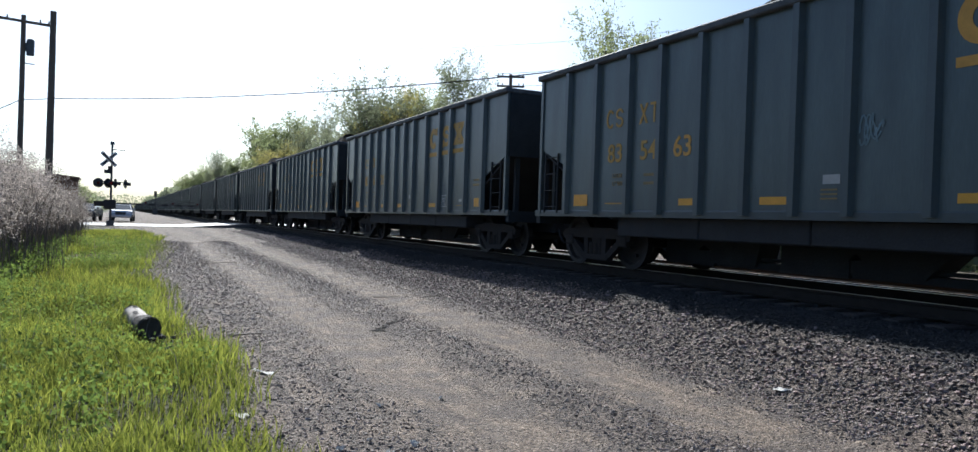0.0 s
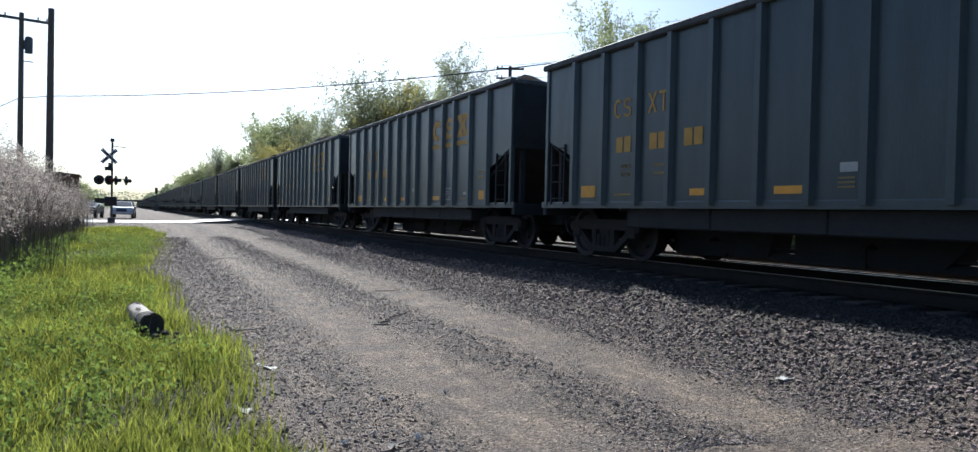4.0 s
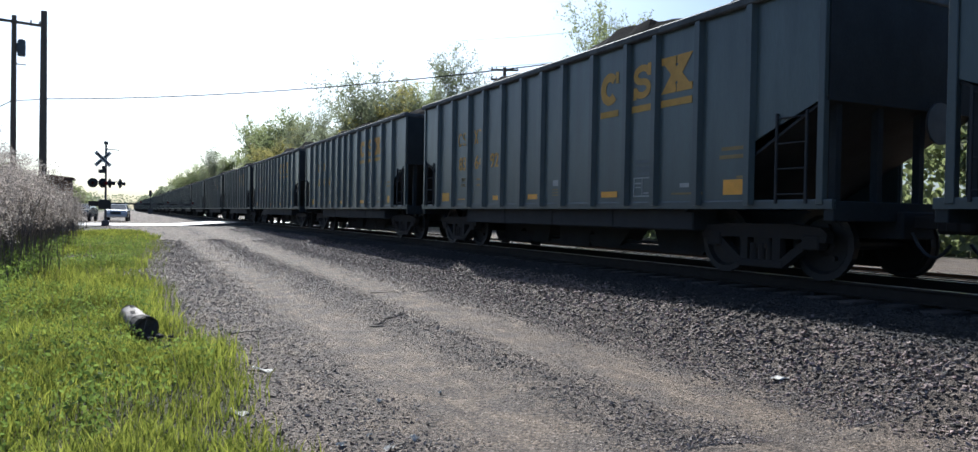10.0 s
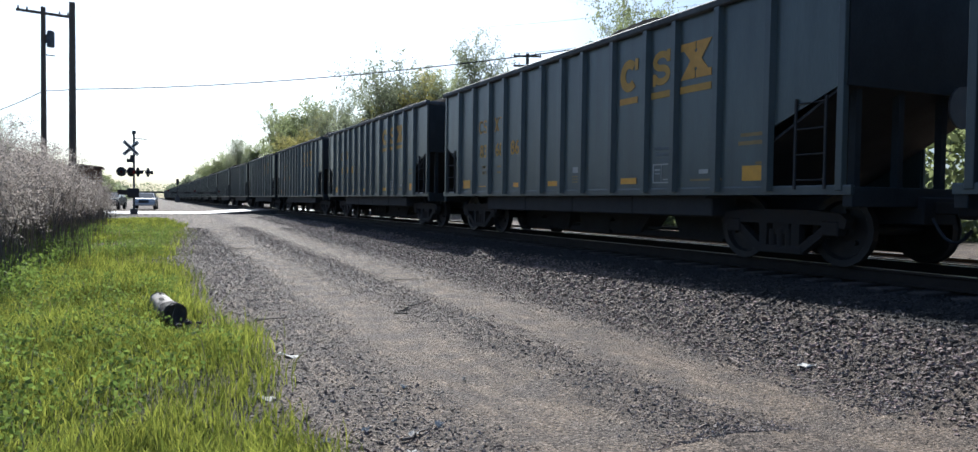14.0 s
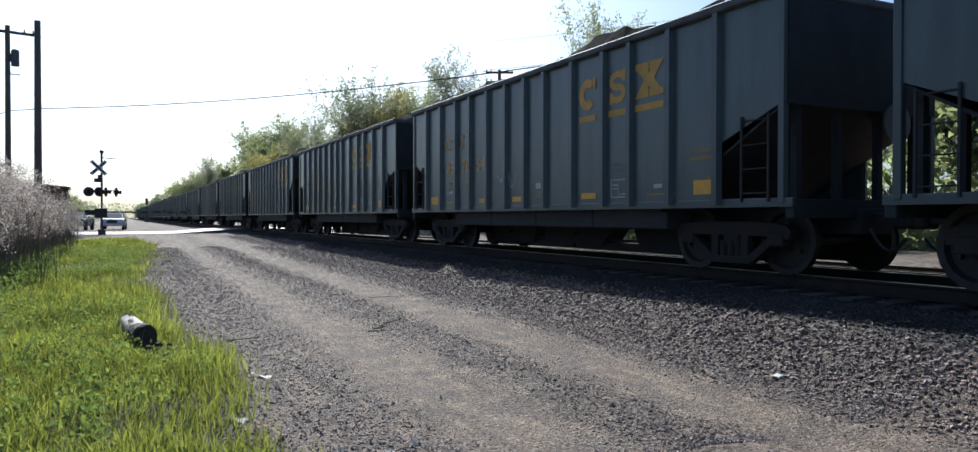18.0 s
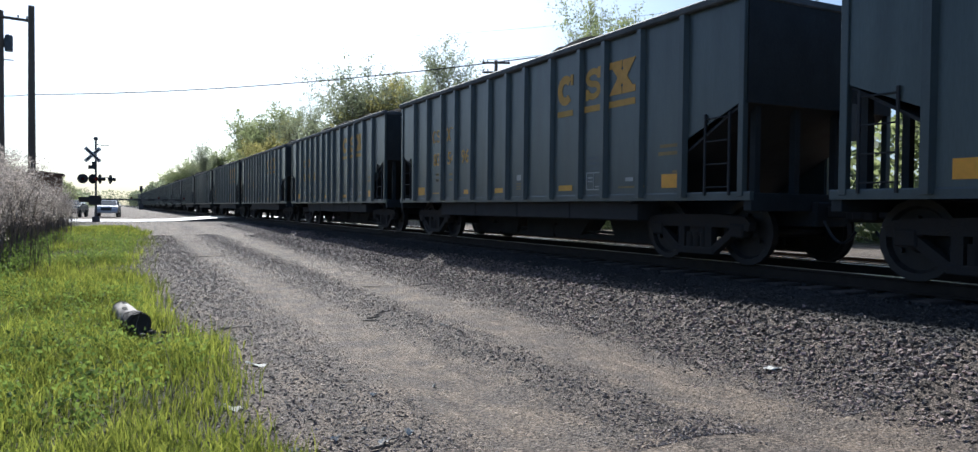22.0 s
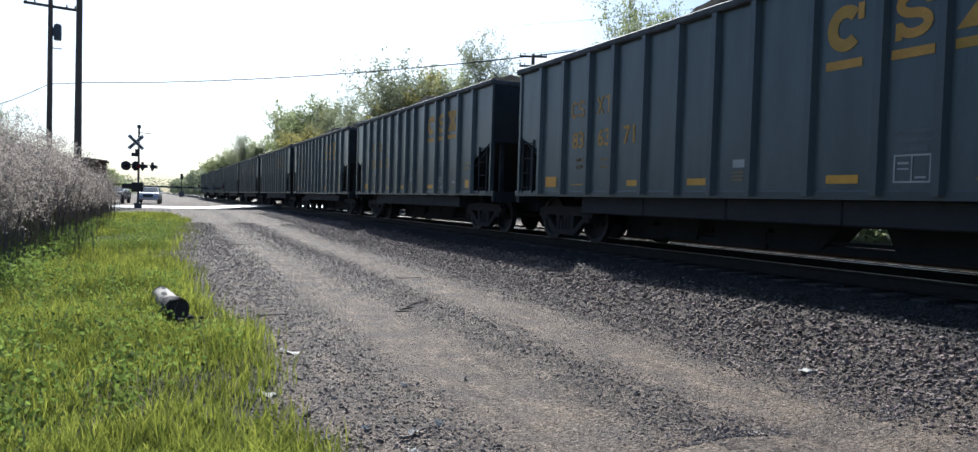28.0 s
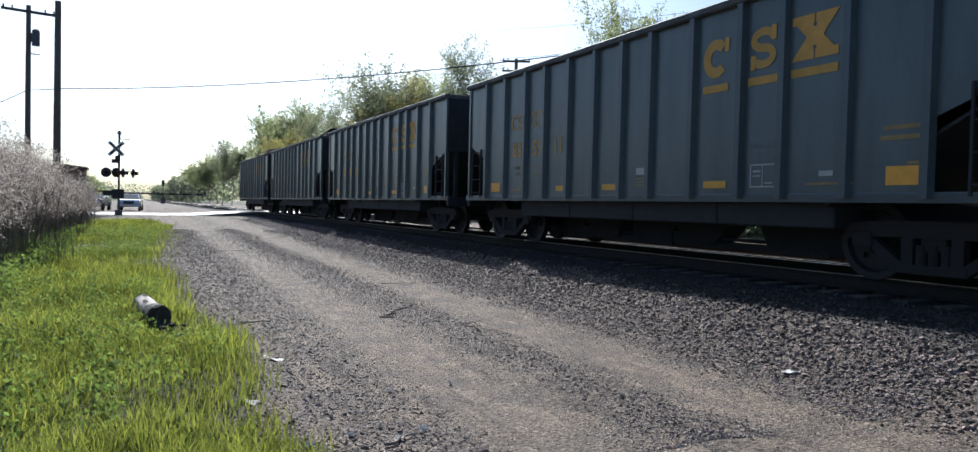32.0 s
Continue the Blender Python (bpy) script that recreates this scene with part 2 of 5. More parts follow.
# ---- mesh helpers ----
class Geo:
    """Vertices and faces of one piece."""

    def __init__(self):
        self.v, self.f = [], []

    def add(self, verts, faces):
        k = len(self.v)
        self.v += [tuple(p) for p in verts]
        self.f += [tuple(i + k for i in f) for f in faces]
        return self

    def box(self, x0, x1, y0, y1, z0, z1, c=0.0):
        """A box, its edges cut off by c."""
        if not c:
            return self.add([(x, y, z) for x in (x0, x1) for y in (y0, y1) for z in (z0, z1)],
                            [(0, 1, 3, 2), (4, 6, 7, 5), (0, 4, 5, 1), (2, 3, 7, 6), (0, 2, 6, 4), (1, 5, 7, 3)])
        b = bmesh.new()
        bmesh.ops.create_cube(b, size=1.0, matrix=Matrix.LocRotScale(((x0 + x1) / 2, (y0 + y1) / 2, (z0 + z1) / 2), None, (x1 - x0, y1 - y0, z1 - z0)))
        bmesh.ops.bevel(b, geom=b.edges[:], offset=c, segments=1, affect="EDGES")
        return self.take(b)

    def take(self, b):
        b.verts.index_update()
        self.add([v.co[:] for v in b.verts], [[v.index for v in f.verts] for f in b.faces])
        b.free()
        return self

    def prism(self, poly, axis, lo, hi):
        """A polygon of the two other axes, drawn out along axis from lo to hi."""
        n = len(poly)
        put = {"x": lambda a, b, c: (c, a, b), "y": lambda a, b, c: (a, c, b), "z": lambda a, b, c: (a, b, c)}[axis]
        v = [put(a, b, lo) for a, b in poly] + [put(a, b, hi) for a, b in poly]
        return self.add(v, [tuple(range(n))[::-1], tuple(range(n, 2 * n))] + [(i, (i + 1) % n, n + (i + 1) % n, n + i) for i in range(n)])

    def tube(self, a, b, ra, rb=None, n=8, caps=True):
        a, b, rb = Vector(a), Vector(b), ra if rb is None else rb
        q = (b - a).to_track_quat("Z", "Y")
        ring = [Vector((math.cos(2 * math.pi * i / n), math.sin(2 * math.pi * i / n), 0)) for i in range(n)]
        v = [a + q @ (p * ra) for p in ring] + [b + q @ (p * rb) for p in ring]
        f = [(i, (i + 1) % n, n + (i + 1) % n, n + i) for i in range(n)]
        return self.add(v, f + ([tuple(range(n))[::-1], tuple(range(n, 2 * n))] if caps else []))

    def sweep(self, pts, r, n=6):
        """One unbroken round cord along a path."""
        k, pts = len(self.v), [Vector(p) for p in pts]
        for i, p in enumerate(pts):
            q = (pts[min(i + 1, len(pts) - 1)] - pts[max(i - 1, 0)]).to_track_quat("Z", "Y")
            self.v += [tuple(p + q @ Vector((r * math.cos(6.2832 * j / n), r * math.sin(6.2832 * j / n), 0))) for j in range(n)]
        self.f += [(k + i * n + j, k + i * n + (j + 1) % n, k + (i + 1) * n + (j + 1) % n, k + (i + 1) * n + j) for i in range(len(pts) - 1) for j in range(n)]
        return self

    def lathe(self, profile, axis="z", n=20, at=(0, 0, 0)):
        """Rings (r, h) turned about an axis."""
        v = []
        for r, h in profile:
            for i in range(n):
                c, s = r * math.cos(2 * math.pi * i / n), r * math.sin(2 * math.pi * i / n)
                p = {"x": (h, c, s), "y": (s, h, c), "z": (c, s, h)}[axis]
                v.append((p[0] + at[0], p[1] + at[1], p[2] + at[2]))
        m = len(profile)
        f = [(j * n + i, j * n + (i + 1) % n, (j + 1) * n + (i + 1) % n, (j + 1) * n + i) for j in range(m - 1) for i in range(n)]
        return self.add(v, f + [tuple(range(n))[::-1], tuple(range((m - 1) * n, m * n))])

    def mesh(self, name, mat, smooth=False):
        me = bpy.data.meshes.new(name)
        me.from_pydata(self.v, [], self.f)
        me.materials.append(mat)
        b = bmesh.new()
        b.from_mesh(me)
        bmesh.ops.recalc_face_normals(b, faces=b.faces[:])
        b.to_mesh(me)
        b.free()
        if smooth:
            me.polygons.foreach_set("use_smooth", [True] * len(me.polygons))
        return me


def part(name, what, mat, parent, label="", at=None, smooth=False):
    """Links a Geo (or a ready mesh) as one mesh object under a thing or a part."""
    ob = new(name, what.mesh(name, mat, smooth) if isinstance(what, Geo) else what)
    ob.parent = parent
    if at is not None:
        ob.matrix_basis = at
    return tagged(ob, label)


def thing(name, label, category, at=None, group="", kind=""):
    ob = new(name)
    ob.empty_display_size = 0.2
    if at is not None:
        ob.matrix_basis = at
    return tagged(ob, label, category, group, kind)


def raw_mesh(name, verts, faces, mat, smooth=False):
    """A large mesh straight from arrays: verts (n, 3), faces (m, k) of one length."""
    me = bpy.data.meshes.new(name)
    verts, faces = np.asarray(verts, np.float32), np.asarray(faces, np.int32)
    m, k = faces.shape
    me.vertices.add(len(verts))
    me.vertices.foreach_set("co", verts.ravel())
    me.loops.add(m * k)
    me.loops.foreach_set("vertex_index", faces.ravel())
    me.polygons.add(m)
    me.polygons.foreach_set("loop_start", np.arange(m, dtype=np.int32) * k)
    if smooth:
        me.polygons.foreach_set("use_smooth", np.ones(m, bool))
    me.update(calc_edges=True)
    if not smooth:
        me.shade_flat()
    me.materials.append(mat)
    return me


def stuff(name, me, label, category, parent=None):
    ob = new(name, me)
    if parent:
        ob.parent = parent
        return tagged(ob, label, kind="stuff")
    return tagged(ob, label, category, kind="stuff")


rng = np.random.default_rng(7)


def step(a, b, x):
    t = np.clip((x - a) / (b - a), 0, 1)
    return t * t * (3 - 2 * t)


def wave(x, y, seed=0):
    """Cheap smooth noise about 0, for arrays."""
    s = 0
    for k, (fx, fy, a) in enumerate(((0.31, 0.17, 1.0), (-0.23, 0.41, 0.9), (0.83, 0.62, 0.5), (-1.1, 0.9, 0.4), (2.3, -1.7, 0.25), (3.9, 3.1, 0.15))):
        s = s + a * np.sin(fx * x + fy * y + seed * 1.7 + k * 2.1)
    return s / 3.2


# ---- plan: y runs along the tracks, x across them ----
TRACK, SECOND = 9.29, 13.36
RAIL_Z, SECOND_Z = 0.77, 0.60
BED = 0.54
CAR_Z, WHEEL_LIFT = 0.67, 0.11


def drift(y):
    """How far the dirt road leans away from the camera's side, with distance."""
    return 1.0 * (1 - np.exp(-np.maximum(np.asarray(y, float) - 4, -3) / 8))


def foot(y):
    """The foot of the ballast shoulder."""
    return 5.35 + 0.75 * drift(y)


def ground_z(x, y):
    x, y = np.asarray(x, float), np.asarray(y, float)
    base = 0.46 * step(8, 52, y) - 0.1 * step(-3, -14, x)
    ruts = -0.035 * (np.exp(-((x - 2.65 - 0.1 * drift(y)) / 0.4) ** 2) + np.exp(-((x - 4.58 - 0.1 * drift(y)) / 0.4) ** 2)) + 0.03 * np.exp(-((x - 3.6 - 0.1 * drift(y)) / 0.3) ** 2)
    rough = 0.02 * wave(x * 2.2, y * 2.2) + 0.05 * wave(x * 0.25, y * 0.25, 3)
    near = (ruts + rough) * step(48, 40, y)
    bed = step(foot(y), foot(y) + 1.55, x) * (1 - step(16.2, 18.0, x))
    out = np.where(x > 16, 0.52 - 0.3 * step(30, 60, x), base)
    return (base + near) * (1 - bed) * np.where(x > 16, 0, 1) + np.where(x > 16, out * (1 - bed), 0) + (BED - 0.13 * step(10.9, 11.7, x)) * bed


# ---- ground ----
def earth_material():
    """Sandy wheel tracks, dark cinders, soil and the train's painted shade, told apart by three masks of the ground
    sheet.
    """
    m = bpy.data.materials.new("dirt_cinders_and_soil")
    m.use_nodes = True
    n, l = m.node_tree.nodes, m.node_tree.links
    b = n["Principled BSDF"]
    b.inputs["Roughness"].default_value, b.inputs["Specular IOR Level"].default_value = 0.9, 0.3
    pos = n.new("ShaderNodeNewGeometry").outputs["Position"]

    along = n.new("ShaderNodeMapping")
    along.inputs["Scale"].default_value = (1.6, 0.28, 1.0)
    along.inputs["Rotation"].default_value = (0, 0, 0.05)
    l.new(pos, along.inputs["Vector"])

    def noisy(scale, detail, drawn=False):
        t = n.new("ShaderNodeTexNoise")
        t.inputs["Scale"].default_value, t.inputs["Detail"].default_value = scale, detail
        l.new(along.outputs[0] if drawn else pos, t.inputs["Vector"])
        return t.outputs[0]

    def blend(fac, a, c):
        x = n.new("ShaderNodeMix")
        x.data_type = "RGBA"
        for k, s in ((0, fac), (6, a), (7, c)):
            if isinstance(s, tuple):
                x.inputs[k].default_value = (*s, 1)
            else:
                l.new(s, x.inputs[k])
        return x.outputs[2]

    def ranged(src, a, c, lo=0.0, hi=1.0):
        x = n.new("ShaderNodeMapRange")
        for k, v in ((1, a), (2, c), (3, lo), (4, hi)):
            x.inputs[k].default_value = v
        l.new(src, x.inputs[0])
        return x.outputs[0]

    def mask(name, amount):
        a = n.new("ShaderNodeAttribute")
        a.attribute_name = name
        x = n.new("ShaderNodeMath")
        x.operation = "ADD"
        l.new(a.outputs["Fac"], x.inputs[0])
        l.new(ranged(noisy(3.2, 10.0, name == "sand"), 0.32, 0.68, -amount, amount), x.inputs[1])
        return ranged(x.outputs[0], 0.2, 0.8)

    def chips(scale, lo, hi):
        """Packed chips of stone: a value of its own for each, and their rounded tops."""
        v = n.new("ShaderNodeTexVoronoi")
        v.inputs["Scale"].default_value, v.inputs["Randomness"].default_value = scale, 1.0
        l.new(pos, v.inputs["Vector"])
        sep = n.new("ShaderNodeSeparateColor")
        l.new(v.outputs["Color"], sep.inputs[0])
        return ranged(sep.outputs[0], 0.0, 1.0, lo, hi), v.outputs["Distance"]

    def scaled(colour, value):
        x = n.new("ShaderNodeMix")
        x.data_type, x.blend_type = "RGBA", "MULTIPLY"
        x.inputs[0].default_value = 1.0
        l.new(colour, x.inputs[6])
        l.new(value, x.inputs[7])
        return x.outputs[2]

    def summed(a, c):
        x = n.new("ShaderNodeMath")
        x.operation = "ADD"
        l.new(a, x.inputs[0])
        l.new(c, x.inputs[1])
        return x.outputs[0]

    coarse, coarse_top = chips(26.0, 0.35, 1.75)
    small, small_top = chips(62.0, 0.42, 1.68)
    grit = noisy(70.0, 5.0)
    cinder = blend(ranged(grit, 0.35, 0.7), (0.044, 0.035, 0.029), (0.165, 0.129, 0.104))
    cinder = scaled(cinder, coarse)
    sand = blend(ranged(noisy(7.0, 8.0, True), 0.34, 0.66), (0.145, 0.110, 0.082), (0.245, 0.190, 0.142))
    sand = blend(ranged(noisy(2.2, 6.0), 0.42, 0.62), sand, (0.128, 0.104, 0.086))
    sand = blend(ranged(noisy(45.0, 6.0), 0.50, 0.74), sand, (0.085, 0.070, 0.060))
    sand = blend(ranged(noisy(52.0, 5.0), 0.60, 0.72), sand, (0.34, 0.29, 0.25))
    soil = blend(ranged(noisy(1.3, 4.0), 0.3, 0.7), (0.042, 0.042, 0.020), (0.080, 0.074, 0.036))
    out = scaled(blend(mask("sand", 0.55), cinder, sand), small)
    out = blend(mask("soil", 0.25), out, soil)
    # the train's shade on the bed, coloured into the ground with its dust
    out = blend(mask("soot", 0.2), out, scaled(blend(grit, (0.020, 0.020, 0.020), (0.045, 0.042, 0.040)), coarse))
    relief = summed(ranged(coarse_top, 0.0, 0.7, 0.5, 0.0), summed(ranged(small_top, 0.0, 0.7, 0.3, 0.0), grit))
    l.new(out, b.inputs["Base Color"])
    bump = n.new("ShaderNodeBump")
    bump.inputs["Strength"].default_value, bump.inputs["Distance"].default_value = 1.0, 0.03
    l.new(relief, bump.inputs["Height"])
    l.new(bump.outputs[0], b.inputs["Normal"])
    return m


def grass_edge(y):
    """The right-hand rim of the verge."""
    y = np.asarray(y, float)
    return 0.86 + 0.25 * np.exp(-((y - 8) / 1.3) ** 2) - 0.22 * step(8.8, 11, y) - 0.1 * step(14, 17.5, y) + 0.85 * step(19, 31, y) - 2.4 * step(36, 52, y) + 0.07 * np.sin(y * 3.1) + 0.05 * np.sin(y * 7.3 + 1)


def build_ground():
    xs = np.unique(np.round(np.concatenate([np.linspace(-900, -60, 15), np.linspace(-60, -8, 27), np.linspace(-8, 8, 150), np.linspace(8, 20, 41), np.linspace(20, 60, 21), np.linspace(60, 900, 15)]), 3))
    ys = np.unique(np.round(np.concatenate([np.linspace(-300, -10, 15), np.linspace(-10, 1, 20), np.linspace(1, 26, 200), np.linspace(26, 70, 110), np.linspace(70, 300, 47), np.linspace(300, 2600, 24)]), 3))
    gx, gy = np.meshgrid(xs, ys)
    gz = ground_z(gx, gy)
    nx, ny = len(xs), len(ys)
    i, j = np.meshgrid(np.arange(nx - 1), np.arange(ny - 1))
    a = (j * nx + i).ravel()
    me = raw_mesh("ground", np.stack([gx, gy, gz], -1).reshape(-1, 3), np.stack([a, a + 1, a + 1 + nx, a + nx], 1), earth_material(), True)
    d = 0.1 * drift(gy)
    tracks = np.exp(-((gx - 2.65 - d) / 0.60) ** 2) + np.exp(-((gx - 4.62 - d) / 0.62) ** 2) + 0.5 * np.exp(-((gx - 1.35 - d) / 0.5) ** 2)
    sand = np.clip(tracks * 1.15 + 0.08, 0, 1) * (gx < 8) * step(60, 45, gy) + 0.6 * step(58, 66, gy) * (gx < 8) + 0.8 * (gx > 16)
    verge = step(0.15, -0.25, gx - grass_edge(gy)) * np.where(gy > 52, step(-3.5, -5.5, gx), 1)
    soil = np.clip(verge + step(21.5, 23.5, gx + 1.2 * wave(gx, gy * 0.5, 7)), 0, 1)
    # painted shade: starts about where the train's shadow ends on the shoulder
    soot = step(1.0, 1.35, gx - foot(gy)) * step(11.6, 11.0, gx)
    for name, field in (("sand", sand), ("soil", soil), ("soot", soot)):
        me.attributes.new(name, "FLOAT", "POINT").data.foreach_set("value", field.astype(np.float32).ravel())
    return tagged(new("ground", me), "dirt lane, dark cinders and grassy soil beside the tracks", "ground", kind="structure")


ground = build_ground()


def stone_mesh(seed, mat, name="stone", corners=10):
    """A crushed stone: the hull of a few corners."""
    r = random.Random(seed)
    b = bmesh.new()
    for k in range(corners):
        p = Vector((r.gauss(0, 1), r.gauss(0, 1), r.gauss(0, 1))).normalized()
        b.verts.new((p.x * 1.1, p.y * 0.75, p.z * 0.6))
    hull = bmesh.ops.convex_hull(b, input=b.verts[:])
    bmesh.ops.delete(b, geom=hull["geom_interior"], context="VERTS")
    bmesh.ops.triangulate(b, faces=b.faces[:])
    return Geo().take(b).mesh(name, mat)


def scatter(points, sizes, base, mat, name, flat=1.0):
    """One mesh of many small lumps, each turned and scaled by chance."""
    v0 = np.array([v.co[:] for v in base.vertices], np.float32)
    f0 = np.array([p.vertices[:] for p in base.polygons], np.int32)
    n, k = len(points), len(v0)
    a, t = rng.uniform(0, 6.283, n), rng.uniform(-0.6, 0.6, n)
    ca, sa, ct, st = np.cos(a), np.sin(a), np.cos(t), np.sin(t)
    jit = v0[None] * rng.uniform(0.75, 1.25, (n, k, 1)) * rng.uniform(0.7, 1.3, (n, 1, 3))
    x, y, z = jit[..., 0], jit[..., 1], jit[..., 2] * flat
    y, z = y * ct[:, None] - z * st[:, None], y * st[:, None] + z * ct[:, None]
    x, y = x * ca[:, None] - y * sa[:, None], x * sa[:, None] + y * ca[:, None]
    v = np.stack([x, y, z], -1) * sizes[:, None, None] + points[:, None, :]
    f = f0[None] + (np.arange(n) * k)[:, None, None]
    return raw_mesh(name, v.reshape(-1, 3), f.reshape(-1, f0.shape[1]), mat)


def rows_of(n, x0, x1, y0, y1, near=1.6):
    """Places thrown on a strip, denser near the camera."""
    u = rng.uniform(0, 1, n)
    return rng.uniform(x0, x1, n), y0 + (y1 - y0) * u ** near


def build_ballast():
    bed = thing("ballast_bed", "grey crushed-stone ballast under both tracks", "ballast", kind="structure")
    base = [stone_mesh(s, STONE) for s in range(6)]
    lump = stone_mesh(40, BALLAST, corners=8)
    # the near shoulder, then the rest of both beds
    n = 74000
    u, y = rng.uniform(0, 1, n) ** 0.75, -3.0 + 50.5 * rng.uniform(0, 1, n) ** 1.7
    x = foot(y) - 0.75 + u * (8.1 - foot(y) + 0.75)
    keep = rng.uniform(0, 1, n) < 0.08 + 0.92 * step(-0.45, 0.2, x - foot(y) + 0.2 * wave(x * 2, y * 2, 31))
    x, y = x[keep], y[keep]
    near_u = np.clip((x - foot(y) + 0.75) / 1.5, 0, 1)
    s = rng.uniform(0.011, 0.0275, len(x)) * (0.5 + 0.6 * near_u) * (1 + y / 60)
    # stones inside the train's shadow line get the darker, dusty colour
    shady = x > foot(y) + 1.05 + 0.25 * wave(x * 2, y * 1.5, 8) + rng.normal(0, 0.12, len(x))
    p = np.stack([x, y, ground_z(x, y) + s * 0.3], -1)
    stuff("crushed_stone", scatter(p[~shady], s[~shady], lump, BALLAST, "crushed_stone"), "loose grey crushed stones", "stones", bed)
    stuff("sooty_stone", scatter(p[shady], s[shady] * 0.8, lump, SHADED_STONE, "sooty_stone"), "small stones dark with coal dust and painted train shade beside the rail", "stones", bed)
    x, y = rows_of(14000, 7.9, 16.6, 2, 75, 1.5)
    s = rng.uniform(0.03, 0.055, len(x)) * (1 + y / 70)
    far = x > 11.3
    s = np.where((x > 12.2) & (x < 15.1), s * 0.5, s)
    p = np.stack([x, y, ground_z(x, y) + s * 0.1], -1)
    stuff("track_stone", scatter(p[far], s[far], lump, BALLAST, "track_stone"), "grey stones round the second track", "stones", bed)
    # bed stones under the train are coloured darker for its shade too
    stuff("dusted_stone", scatter(p[~far], s[~far], lump, SHADED_STONE, "dusted_stone"), "stones dark with coal dust and painted train shade between the ties", "stones", bed)
    r = random.Random(5)
    for k in range(290):
        y = 2.6 + 7.5 * r.random() ** 1.3
        x = float(foot(y)) + 0.1 + 1.35 * r.random()
        q = r.uniform(0.018, 0.035)
        ob = part("stone", base[k % 6], STONE, bed, at=pose(x, y, float(ground_z(x, y)) + q * 0.3, r.uniform(-25, 25), r.uniform(-25, 25), r.uniform(0, 360)))
        ob.scale = (q, q, q)
    # cinders and pebbles on the lane
    n = 95000
    x, y = rows_of(n, 0.4, 6.6, 3.9, 34, 1.9)
    y[::20] = rng.uniform(-4, 3.9, len(y[::20]))
    d = 0.1 * drift(y)
    light = np.exp(-((x - 2.65 - d) / 0.55) ** 2) + np.exp(-((x - 4.62 - d) / 0.55) ** 2)
    keep = rng.uniform(0, 1, n) > np.clip(0.90 * np.clip(light, 0, 1) - 0.3 * wave(x * 3, y * 0.8, 5), 0, 0.96)
    x, y = x[keep], y[keep]
    s = rng.uniform(0.0045, 0.0115, len(x)) * rng.choice([1, 1, 1, 1, 1, 1.3, 1.3, 1.8], len(x)) * (1 + y / 25) * (1 - 0.45 * np.clip(light[keep], 0, 1))
    p, chip = np.stack([x, y, ground_z(x, y) + s * 0.25], -1), stone_mesh(41, PEBBLE, corners=6)
    pale = rng.uniform(0, 1, len(x)) < 0.60
    stuff("cinder", scatter(p[~pale], s[~pale], chip, PEBBLE, "cinder"), "dark cinders strewn on the lane", "pebbles", ground)
    stuff("gravel", scatter(p[pale], s[pale] * 0.9, chip, GRAVEL, "gravel"), "pale gravel chips strewn on the lane", "pebbles", ground)
    return bed


build_ballast()


# ---- tracks ----
RAIL_SHAPE = [(-0.075, 0.0), (0.075, 0.0), (0.075, 0.012), (0.012, 0.03), (0.010, 0.135), (0.037, 0.145), (0.037, 0.172), (-0.037, 0.172), (-0.037, 0.145), (-0.010, 0.135), (-0.012, 0.03), (-0.075, 0.012)]


def build_track(name, centre, label, wood, top, tall=1.0):
    track = thing(name, label, "railway track", pose(centre, 0, 0), "railway tracks", "structure")
    z = top - 0.176 * tall
    for s in (-0.7535, 0.7535):
        rail = part("rail", Geo().prism([(s + a, z + b * tall) for a, b in RAIL_SHAPE], "y", -80, 900), RAIL, track)
        part("rail_head", Geo().box(s - 0.033, s + 0.033, -80, 900, top - 0.004, top), RAILTOP, rail, "rail head polished by wheels")
    r = random.Random(int(centre))
    tie = Geo().box(-1.3, 1.3, -0.115, 0.115, -0.17, 0.0, 0.012).mesh("tie", wood)
    plate = Geo().box(-0.10, 0.10, -0.09, 0.09, 0.0, 0.012).mesh("tie_plate", RAIL)
    y = 1.0
    for k in range(150):
        ob = part("tie", tie, wood, track, at=pose(r.uniform(-0.03, 0.03), y, z - 0.012 + r.uniform(-0.006, 0.0), 0, 0, r.uniform(-0.8, 0.8)))
        if k < 40:
            for s in (-0.7535, 0.7535):
                part("tie_plate", plate, RAIL, ob, at=pose(s, 0, 0))
        y += 0.53
    far = Geo()
    while y < 420:
        far.box(-1.3, 1.3, y - 0.115, y + 0.115, z - 0.18, z - 0.012)
        y += 0.53
    stuff("far_tie", far.mesh("far_tie", wood), "weathered ties", "ties", track)
    return track


build_track("near_track", TRACK, "railway track with brown rails under the passing train", SHADED_TIE, RAIL_Z)
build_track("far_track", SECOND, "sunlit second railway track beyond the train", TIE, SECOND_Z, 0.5)


